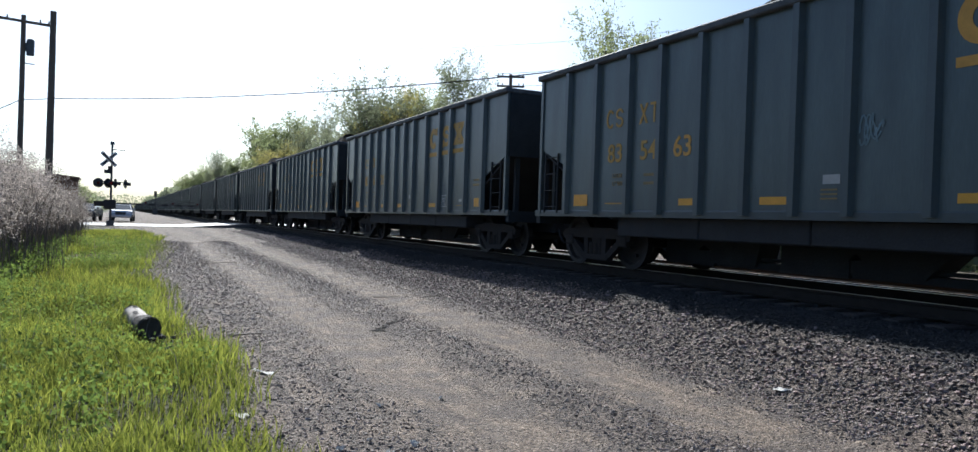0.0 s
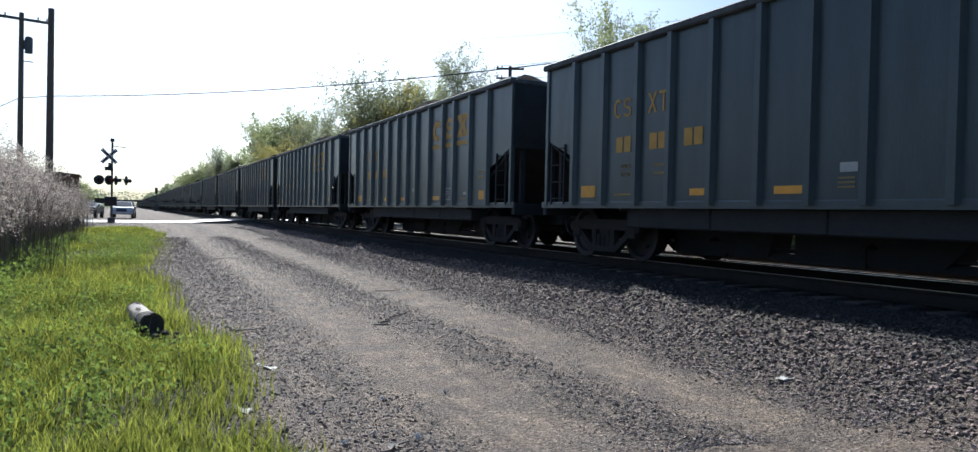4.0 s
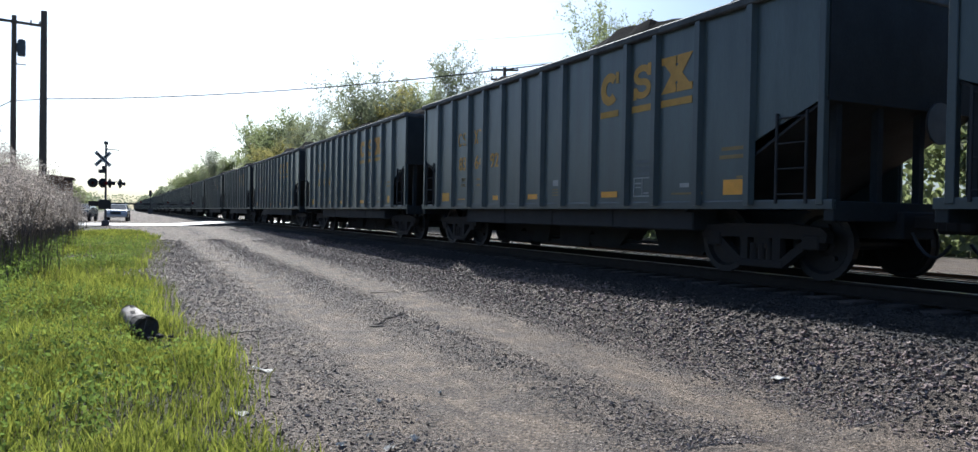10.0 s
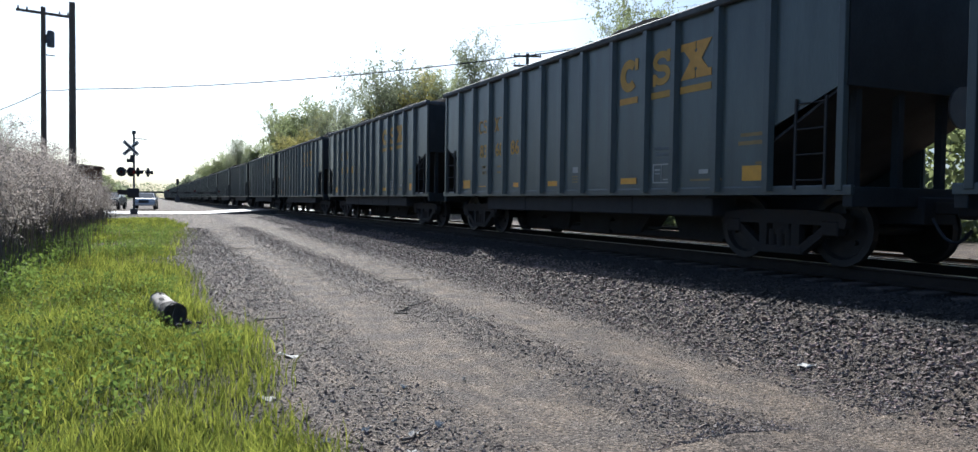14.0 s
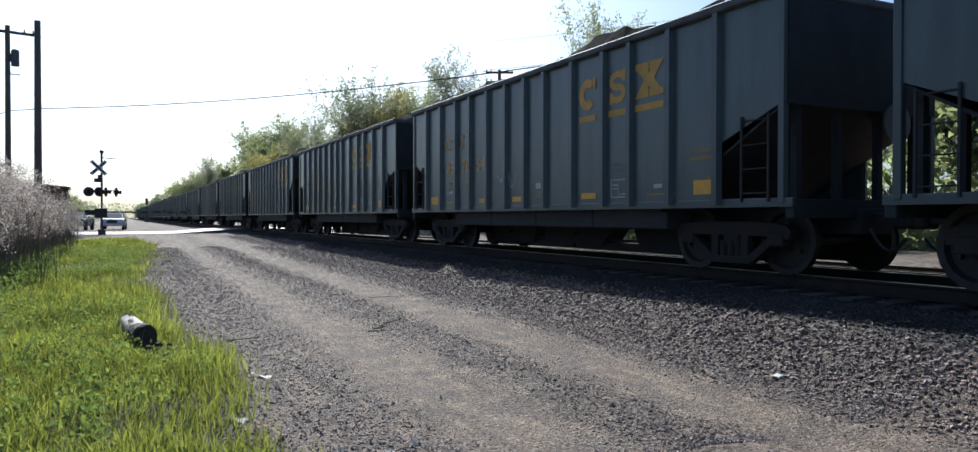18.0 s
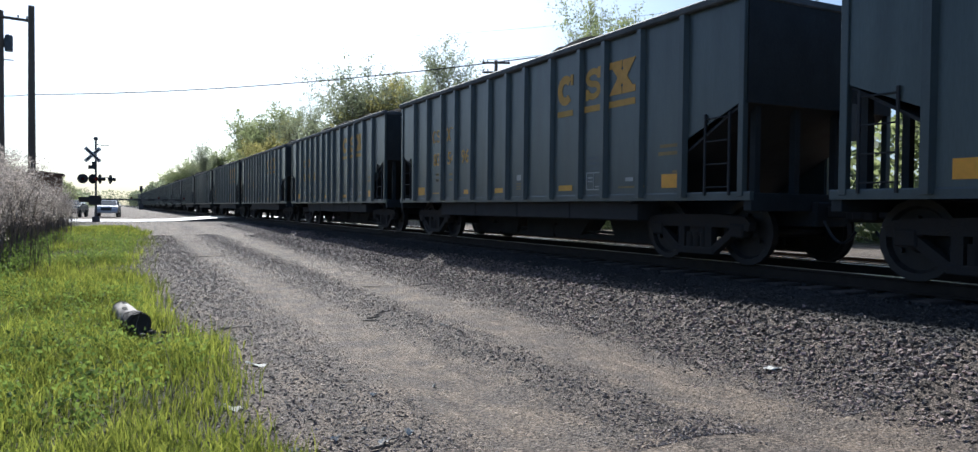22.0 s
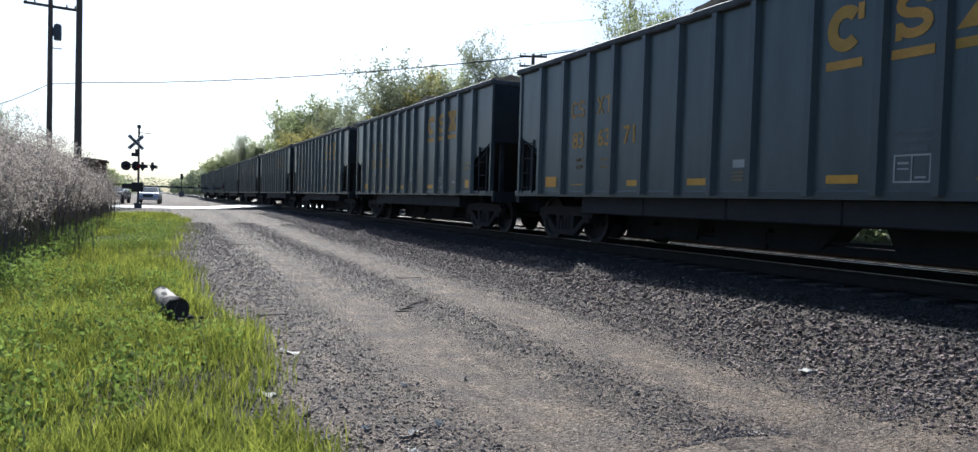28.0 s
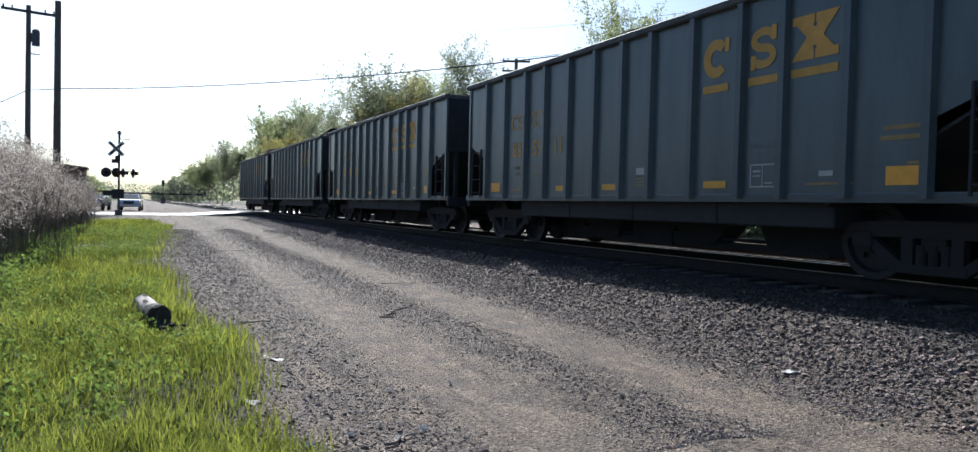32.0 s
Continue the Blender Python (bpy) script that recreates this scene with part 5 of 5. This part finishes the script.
def plant(kind, label, x, y, high, turn, flat=1.0):
    wood, crown = TREES[kind]
    size = {"airy": 13, "broad": 13, "gold": 10, "full": 14, "tall": 14, "bushy": 6}[kind]
    t = thing("tree", label, "tree", pose(x, y, float(ground_z(x, y)) - 0.1, 0, 0, turn), "trees beyond the tracks")
    t.scale = (flat * high / size, flat * high / size, high / size)
    part("trunk", wood, BARK, t)
    part("crown", crown, LEAF, t)


AIRY, DENSE = "slender tree with sparse fresh leaves", "leafy spring tree beyond the tracks"
for kind, label, x, y, high, turn, flat in (
        ("airy", AIRY, 24.95, 37.5, 14.6, 20, 0.82), ("bushy", DENSE, 27.8, 34.5, 8.8, 20, 0.7), ("tall", AIRY, 23.0, 54.5, 15.0, 100, 0.8), ("airy", AIRY, 24.6, 60.0, 13.2, 220, 0.9),
        ("broad", "dull green tree with a wide crown", 17.3, 60.5, 13.1, 40, 1.1), ("broad", "dull green tree with a wide crown", 20.3, 64.0, 13.0, 160, 0.95), ("gold", "tree in yellow-green flower", 19.5, 56.0, 11.4, 30, 0.85), ("gold", "tree in yellow-green flower", 24.2, 68, 13.0, 130, 0.8),
        ("tall", DENSE, 17.9, 74, 12.4, 300, 0.9), ("gold", "tree in yellow-green flower", 17.2, 84, 10.8, 60, 0.9), ("full", DENSE, 19.6, 92, 14.0, 10, 0.8), ("full", DENSE, 18.4, 105, 13.6, 120, 0.8), ("full", DENSE, 20.5, 116, 14.0, 240, 0.9),
        ("tall", "leaning tree with thin foliage", 17.0, 165, 15.2, 80, 0.7), ("full", DENSE, 20.5, 146, 12.6, 200, 0.85), ("full", DENSE, 19.5, 170, 14.0, 310, 0.9), ("bushy", "low bright shrub beside the tracks", 17.4, 118, 5.5, 0, 0.8),
        ("full", DENSE, 19.5, 200, 13.0, 20, 1.0), ("broad", DENSE, 20.5, 232, 12.5, 70, 1.1), ("full", DENSE, 20.0, 265, 12.0, 140, 1.2), ("bushy", DENSE, 24, 46, 6.5, 50, 1.1), ("bushy", DENSE, 22, 30, 5.0, 150, 1.2), ("bushy", DENSE, 21.5, 20, 4.6, 250, 1.2), ("bushy", DENSE, 22.5, 9, 6.0, 10, 1.3), ("bushy", DENSE, 24.5, 14, 7.0, 60, 1.2), ("bushy", DENSE, 24.5, 2, 7.0, 100, 1.2), ("bushy", DENSE, 25.5, 24, 7.0, 200, 1.2), ("bushy", DENSE, 26, -8, 7.5, 300, 1.3), ("bushy", DENSE, 29, 8, 8.5, 340, 1.2), ("bushy", DENSE, 29.5, 18, 8.5, 35, 1.2),
        ("tall", "bare-limbed tree behind the dry brush", -9.8, 60, 7.2, 30, 1.0), ("bushy", DENSE, -12.0, 66, 6.5, 80, 1.2), ("bushy", DENSE, -6.2, 92, 4.6, 130, 1.3), ("bushy", DENSE, -4.8, 104, 4.2, 230, 1.4), ("full", DENSE, -12, 130, 7.5, 60, 1.3), ("full", DENSE, -9, 165, 6.5, 160, 1.5)):
    plant(kind, label, x, y, high, turn, flat)


def build_woods():
    r2 = np.random.default_rng(3)
    n = 34000
    y = r2.uniform(270, 900, n)
    right = r2.uniform(0, 1, n) < 0.6
    x = np.where(right, 19 + r2.exponential(9, n), -9 - r2.exponential(16, n))
    far = r2.uniform(0, 1, n) < 0.16
    x, y = np.where(far, r2.uniform(-170, 190, n), x), np.where(far, 905 + r2.uniform(0, 60, n), y)
    top = np.where(right, 11.5, 6.0) + np.where(far, 5, 0) + 2.4 * wave(x * 0.8, y * 0.11, 5)
    z = 0.2 + top * np.sqrt(r2.uniform(0, 1, n))
    stuff("far_woods", leaf_mesh(np.stack([x, y, z], -1), 1.0, LEAF_DARK, r2, "far_woods"), "far hedgerow woods along the line", "woods")
    n = 65000
    x, y = 23.0 + r2.exponential(4, n), r2.uniform(-25, 130, n)
    z = float(0.3) + r2.uniform(0, 1, n) ** 1.2 * (4.2 + 1.6 * wave(x, y * 0.4, 2))
    stuff("undergrowth", leaf_mesh(np.stack([x, y, z], -1), 0.20, LEAF, r2, "undergrowth"), "green undergrowth beneath the trees", "undergrowth")


build_woods()


# ---- verge: grass, weeds, dry brush ----
def blades(x, y, z, high, wide, lean, mat, name):
    """Bent, tapering blades, each of two pieces."""
    n = len(x)
    a = rng.uniform(0, 6.283, n)
    side = np.stack([np.cos(a), np.sin(a), 0 * a], -1) * wide[:, None]
    b = rng.uniform(0, 6.283, n)
    bend = np.stack([np.cos(b), np.sin(b), 0 * b], -1) * (lean * high * rng.uniform(0.2, 1.0, n))[:, None]
    p = np.stack([x, y, z], -1)
    up = np.zeros((n, 3))
    up[:, 2] = high
    mid, tip = p + up * 0.55 + bend * 0.3, p + up * (1 - 0.25 * lean) + bend
    v = np.stack([p - side, p + side, mid + side * 0.75, mid - side * 0.75, tip + side * 0.12, tip - side * 0.12], 1)
    k = np.arange(n)[:, None] * 6
    f = np.concatenate([k + [0, 1, 2, 3], k + [3, 2, 4, 5]])
    return raw_mesh(name, v.reshape(-1, 3), f, mat)


def build_verge():
    n = 250000
    y = 3.9 + 38 * rng.uniform(0, 1, n) ** 2.2
    y[::14] = rng.uniform(-4.5, 4.0, len(y[::14]))
    x = grass_edge(y) + 0.05 + rng.normal(0, 0.09, n) * (1 + step(8, 20, y)) - (5.5 + 0.05 * y) * rng.uniform(0, 1, n) ** 0.9
    patch = wave(x * 2.5, y * 2.5, 9) + 0.5 * wave(x * 0.9, y * 0.7, 12)
    rim = np.clip((grass_edge(y) - x) / 0.5, 0, 1)
    keep = rng.uniform(0, 1, n) < np.clip(0.85 + 0.9 * patch, 0.30, 1) * (0.6 + 0.4 * rim) * (1 - 0.6 * step(13, 18, y) * step(0.0, 0.5, wave(x * 2.2, y * 0.7, 21)))
    x, y, patch = x[keep], y[keep], patch[keep]
    high = np.clip(rng.normal(0.20, 0.06, len(x)) * (1 + 0.55 * patch), 0.05, 0.46) * (1 - 0.35 * step(12, 30, y))
    by_log = np.exp(-((x - 0.45) / 0.42) ** 2 - ((y - 9.2) / 0.9) ** 2)
    high = high * (1 - 0.75 * by_log)
    stuff("grass", blades(x, y, ground_z(x, y) - 0.01, high, rng.uniform(0.0022, 0.005, len(x)) * (1 + y / 16), 0.55, GRASS, "grass"), "bright backlit spring grass on the verge", "grass")
    # broad-leaved weeds in clumps
    c = 2100
    cy = 4.6 + 27 * rng.uniform(0, 1, c) ** 1.2
    cx = grass_edge(cy) - 0.25 - 4.6 * rng.uniform(0, 1, c)
    keep = (wave(cx * 1.3, cy * 1.3, 4) + 0.55 * step(5.5, 11, cy) - 0.3) > 0.0
    keep &= (np.abs(cx - 0.33 + 0.18 * (cy - 10)) > 0.38) | (cy < 8.4) | (cy > 10.6)
    cx, cy = cx[keep], cy[keep]
    m = 22
    a, h = rng.uniform(0, 6.283, (len(cx), m)), rng.uniform(0.03, 0.34, (len(cx), m))
    rad = rng.uniform(0.01, 0.13, (len(cx), m))
    px, py = cx[:, None] + rad * np.cos(a), cy[:, None] + rad * np.sin(a)
    p = np.stack([px, py, ground_z(px, py) + h], -1).reshape(-1, 3)
    stuff("weeds", leaf_mesh(p, 0.021, WEED, rng, "weeds"), "low broad-leaved weeds among the grass", "weeds")
    # dry stalks thinly through the grass
    n = 900
    y = 3 + 30 * rng.uniform(0, 1, n) ** 1.4
    x = grass_edge(y) - 0.3 - 4.5 * rng.uniform(0, 1, n) ** 0.8
    stuff("dead_stalks", blades(x, y, ground_z(x, y), rng.uniform(0.15, 0.5, n), np.full(n, 0.003) * (1 + y / 20), 0.5, STRAW, "dead_stalks"), "thin dead stalks standing in the grass", "stalks")


build_verge()


def build_brush():
    """Dry weeds: bare dark stems below, and above them a bulging, overhanging mass of pale seed plumes."""
    n = 5200
    y = 12.5 + 37 * rng.uniform(0, 1, n) ** 1.25
    front = -1.75 - 0.25 * np.sin(y * 0.9) - 0.5 * step(16, 12, y) - 0.55 * step(30, 46, y) + rng.normal(0, 0.25, n)
    x = front - 7.5 * rng.uniform(0, 1, n) ** 1.35
    z = ground_z(x, y)
    bulge = 0.42 * wave(x * 2.4, y * 1.5, 6) + 0.30 * wave(x * 5.0, y * 3.1, 8)
    top = (2.85 - 1.15 * step(14, 54, y)) * (0.76 + 0.24 * step(0, 1.6, front - x)) + bulge
    high = np.clip(top * rng.uniform(0.6, 1.0, n) ** 0.8 * 1.15, 0.4, 3.4)
    stuff("brush_stems", blades(x, y, z, high * 0.93, np.full(n, 0.0045) * (1 + y / 30), 0.3, STEM, "brush_stems"), "dense dark dry weed stems", "brush")
    # each stem ends in a few drooping plumes: strings of fluff that curve out and down
    m, k = 6, 15
    shape = (n, m, k)
    u = 0.98 - 0.42 * rng.uniform(0, 1, (n, m, 1)) ** 1.3
    a = rng.uniform(0, 6.283, (n, m, 1))
    reach = rng.uniform(0.16, 0.42, (n, m, 1))
    f = np.linspace(0, 1, k)[None, None, :] * np.ones(shape)
    rise = 0.16 * f - 0.30 * f * f
    spread = 0.018 + 0.035 * np.sin(3.1 * f)
    p = np.stack([x[:, None, None] + reach * f * np.cos(a), y[:, None, None] + reach * f * np.sin(a), z[:, None, None] + u * high[:, None, None] + rise * reach * 2.2], -1)
    p = p + rng.normal(0, 1, (n, m, k, 3)) * spread[..., None]
    clump = np.repeat(wave(x * 1.1, y * 0.8, 15) > -0.12, m * k)
    p = p.reshape(-1, 3)
    stuff("seed_heads", leaf_mesh(p[clump], 0.018, FLUFF, rng, "seed_heads"), "pale tan seed fluff on dry weeds", "brush")
    stuff("old_seed_heads", leaf_mesh(p[~clump], 0.017, HUSK, rng, "old_seed_heads"), "grey-brown spent seed heads on dry weeds", "brush")
    k = 4
    y2, x2, z2, h2 = (np.repeat(q, k) for q in (y, x, z, high))
    n2 = len(x2)
    stuff("brush_twigs", blades(x2 + rng.normal(0, 0.05, n2), y2 + rng.normal(0, 0.05, n2), z2 + h2 * rng.uniform(0.35, 0.8, n2), h2 * 0.22, np.full(n2, 0.003) * (1 + y2 / 30), 1.2, STRAW, "brush_twigs"), "fine dry side twigs", "brush")
    # green shoots between the foremost stems
    c = 900
    cy = 11.5 + 16 * rng.uniform(0, 1, c) ** 1.3
    cx = -1.5 - 2.6 * rng.uniform(0, 1, c) ** 1.2
    q = 16
    rad, a, h = rng.uniform(0.01, 0.14, (c, q)), rng.uniform(0, 6.283, (c, q)), rng.uniform(0.05, 0.55, (c, q))
    px, py = cx[:, None] + rad * np.cos(a), cy[:, None] + rad * np.sin(a)
    stuff("shoots", leaf_mesh(np.stack([px, py, ground_z(px, py) + h], -1).reshape(-1, 3), 0.030, WEED, rng, "shoots"), "green shoots among the dry stems", "weeds")


build_brush()


# ---- small things on the ground ----
def build_log():
    """A short, crooked, half-peeled log: pale wood with splits, strips of dark bark, a rotten foot."""
    x, y = 0.20, 10.45
    log = thing("log", "short pale peeled log with a dark rotten end in grass", "log", pose(x, y, float(ground_z(x, y)) + 0.17, 0, 0, 10) @ Matrix.Diagonal((0.80, 0.80, 0.80, 1)))

    def bark(j0, j1, swell, seed, ragged=0.0):
        """A length of the crooked trunk, its skin lumpy and its rims ragged."""
        n, m, v = 26, 15, []
        for j in range(m):
            for i in range(n):
                u = j / (m - 1)
                w = j0 + (j1 - j0) * u
                a = 2 * math.pi * i / n
                rim = ragged * noise.noise((2.1 * math.cos(a), 2.1 * math.sin(a), seed)) * (1 if j in (0, m - 1) else 0)
                q = 0.158 - 0.022 * (w + 0.95) / 1.9 + swell + 0.022 * noise.noise((1.6 * math.cos(a), 1.6 * math.sin(a), w * 2.4 + 3)) + 0.008 * noise.noise((5 * math.cos(a), 5 * math.sin(a), w * 9))
                v.append((q * math.cos(a) + 0.03 * math.sin(2.2 * w), w + rim, q * math.sin(a) * 0.94 + 0.02 * w))
        return Geo().add(v, [(j * n + i, j * n + (i + 1) % n, (j + 1) * n + (i + 1) % n, (j + 1) * n + i) for j in range(m - 1) for i in range(n)])

    part("peeled_trunk", bark(-0.90, 0.55, 0.0, 1), BIRCH, log, smooth=True)
    part("rotten_end", bark(-0.97, -0.60, 0.012, 7, 0.12), CHARRED, log, "dark rotten bark left on the end", smooth=True)
    part("rotten_core", Geo().lathe([(0.178, -0.94), (0.14, -0.965), (0.085, -0.92), (0.02, -0.90)], "y", 20, (-0.025, 0, -0.02)), CHARRED, log, "hollow rotten core")
    part("cut_face", Geo().lathe([(0.150, 0.545), (0.12, 0.562), (0.02, 0.555)], "y", 18, (0.028, 0, 0.011)), BIRCH, log)
    for a, w0, w1 in ((75, 0.30, 0.52), (40, 0.42, 0.55), (120, -0.35, -0.05), (20, -0.30, 0.15)):
        c, q = radians(a), 0.150
        g = Geo().prism([(-0.030, w0), (0.012, w0 - 0.05), (0.034, (w0 + w1) / 2), (0.01, w1), (-0.022, w1 - 0.06)], "z", 0.0, 0.012)
        part("bark_flake", g, CHARRED, log, at=pose(0, 0, 0) @ Matrix.Translation(((q - 0.008) * math.cos(c), 0, (q - 0.006) * math.sin(c))) @ Matrix.Rotation(c - math.pi / 2, 4, "Y").inverted())
    part("split", Geo().prism([(-0.008, -0.1), (0.008, 0.0), (0.012, 0.3), (0.004, 0.5), (-0.008, 0.3)], "z", 0.0, 0.006), PAPER, log, "pale split in the wood", pose(0.02, 0, 0.141))
    for k in range(9):
        r = random.Random(90 + k)
        q = r.uniform(0.03, 0.065)
        part("rotten_chunk", stone_mesh(90 + k, CHARRED, "rotten_chunk", 14), CHARRED, log, at=pose(r.uniform(-0.1, 0.3), r.uniform(-1.45, -1.0), -0.12, 0, 0, r.uniform(0, 360)) @ Matrix.Diagonal((q, q, q, 1)))


build_log()


def build_litter():
    r = random.Random(9)

    def scrap(label, x, y, w, h, mat=PAPER):
        g = Geo()
        nx = 5
        v = [(w * (i / nx - 0.5), h * (j / nx - 0.5) * (0.6 + 0.4 * math.sin(i * 1.3)), 0.015 + 0.010 * math.sin(i * 1.7 + j) + r.uniform(0, 0.006)) for j in range(nx + 1) for i in range(nx + 1)]
        g.add(v, [(j * (nx + 1) + i, j * (nx + 1) + i + 1, (j + 1) * (nx + 1) + i + 1, (j + 1) * (nx + 1) + i) for j in range(nx) for i in range(nx)])
        ob = new("litter", g.mesh("litter", mat))
        ob.matrix_basis = pose(x, y, float(ground_z(x, y)), r.uniform(-8, 8), r.uniform(-8, 8), r.uniform(0, 360))
        tagged(ob, label, "litter", "litter on the lane")

    scrap("crumpled white paper on the lane", 1.27, 7.58, 0.24, 0.14)
    scrap("crumpled white paper at the rim of the grass", 0.82, 5.96, 0.18, 0.13)
    scrap("torn pale cardboard on the stones", 5.70, 5.20, 0.16, 0.14)
    for x, y in ((0.7, 5.35), (1.05, 4.75), (1.35, 4.9), (0.35, 19.5), (1.3, 16.0), (1.5, 4.35), (0.9, 4.3), (1.62, 4.72), (1.58, 5.02), (1.2, 10.3), (1.28, 9.1), (1.95, 5.95), (1.85, 4.85), (2.6, 6.2), (0.95, 13.5), (3.9, 9.0)):
        scrap("small pale scrap of paper", x, y, r.uniform(0.06, 0.12), r.uniform(0.04, 0.08))
    for x, y, l, a in ((3.2, 10.05, 0.75, 20), (3.35, 10.2, 0.5, 60), (3.1, 9.95, 0.45, -10), (3.45, 10.35, 0.6, 35), (4.35, 13.9, 0.5, 5), (5.3, 13.6, 0.4, -5), (1.25, 9.9, 0.4, 0), (1.5, 4.6, 0.3, 40), (2.0, 22.0, 0.9, 10), (5.2, 5.6, 0.35, 55)):
        g, p = Geo(), Vector((0, 0, 0))
        for k in range(4):
            q = p + Vector((l / 4, r.uniform(-0.04, 0.04), r.uniform(-0.005, 0.01)))
            g.tube(p, q, 0.012 - 0.002 * k, 0.010 - 0.002 * k, 6)
            p = q
        ob = new("stick", g.mesh("stick", BARK if r.random() < 0.6 else STRAW))
        ob.matrix_basis = pose(x, y, float(ground_z(x, y)) + 0.02, 0, 0, a)
        tagged(ob, "dry broken stick on the lane", "stick", "sticks on the lane")
    clod = stone_mesh(77, PEBBLE, "clod")
    for k in range(70):
        y = 3.0 + 8 * r.random() ** 1.5
        x = r.choice((1.6, 1.8, 3.5, 3.65)) + r.uniform(-0.3, 0.3)
        q = r.uniform(0.010, 0.024)
        ob = new("lump_of_slag", clod)
        ob.matrix_basis = pose(x, y, float(ground_z(x, y)) + q * 0.3, r.uniform(-20, 20), r.uniform(-20, 20), r.uniform(0, 360)) @ Matrix.Diagonal((q, q, q * 0.9, 1))
        tagged(ob, "grey lump of slag on the lane", "stone", "lumps of slag on the lane")


build_litter()


def build_far_signal():
    s = thing("track_signal", "distant dark railway signal mast beside the line", "signal", pose(6.6, 190, 0.3))
    part("mast", Geo().tube((0, 0, 0), (0, 0, 5.2), 0.09, n=10), BLACK, s)
    part("signal_head", Geo().box(-0.3, 0.3, -0.15, 0.15, 4.3, 5.6, 0.05), BLACK, s)
    part("case", Geo().box(-0.5, 0.5, -0.4, 0.4, 0, 1.5, 0.03), IRON, s)


build_far_signal()


# ---- things that move ----
LENGTH, PACE = 15.0, 1.2435
# seconds, and the small lead of the train over an even pace, in car lengths
LEADS = [(0, 0.098), (1, 0.075), (2, 0.084), (3, 0.07), (4.5, 0.054), (5.5, 0.049), (6, 0.038), (7, 0.018), (8, -0.041), (9, -0.023), (10, -0.045), (11, -0.06), (12, -0.078), (13, -0.05), (14, -0.062), (15.5, -0.055), (17, -0.048), (18, -0.061), (19, -0.064), (20, -0.045), (21, -0.040), (22, -0.045), (23, -0.046), (24, -0.008), (25, -0.005), (26.5, 0.025), (28, 0.052), (29, 0.061), (30, 0.076), (31, 0.095), (32, 0.154)]


def motions():
    for k, car in enumerate(CARS):
        walk(car, [(t, pose(TRACK, LENGTH * (0.0952 + lead - PACE * t + k - 1) + 4.0, CAR_Z)) for t, lead in LEADS])
    turn = math.degrees(LENGTH * PACE / 0.457) / FPS
    walk(WHEELSETS[0], [(k / FPS, pose(0, 0, 0, turn * k, 0, 0)) for k in range(32 * FPS + 1)])
    spin = WHEELSETS[0].animation_data
    for car in CARS:
        for o in car.children_recursive:
            if o.name.startswith("wheelset") and o != WHEELSETS[0]:
                o.rotation_mode = "QUATERNION"
                keys = o.animation_data_create()
                keys.action = spin.action
                keys.action_slot = spin.action_slot


motions()
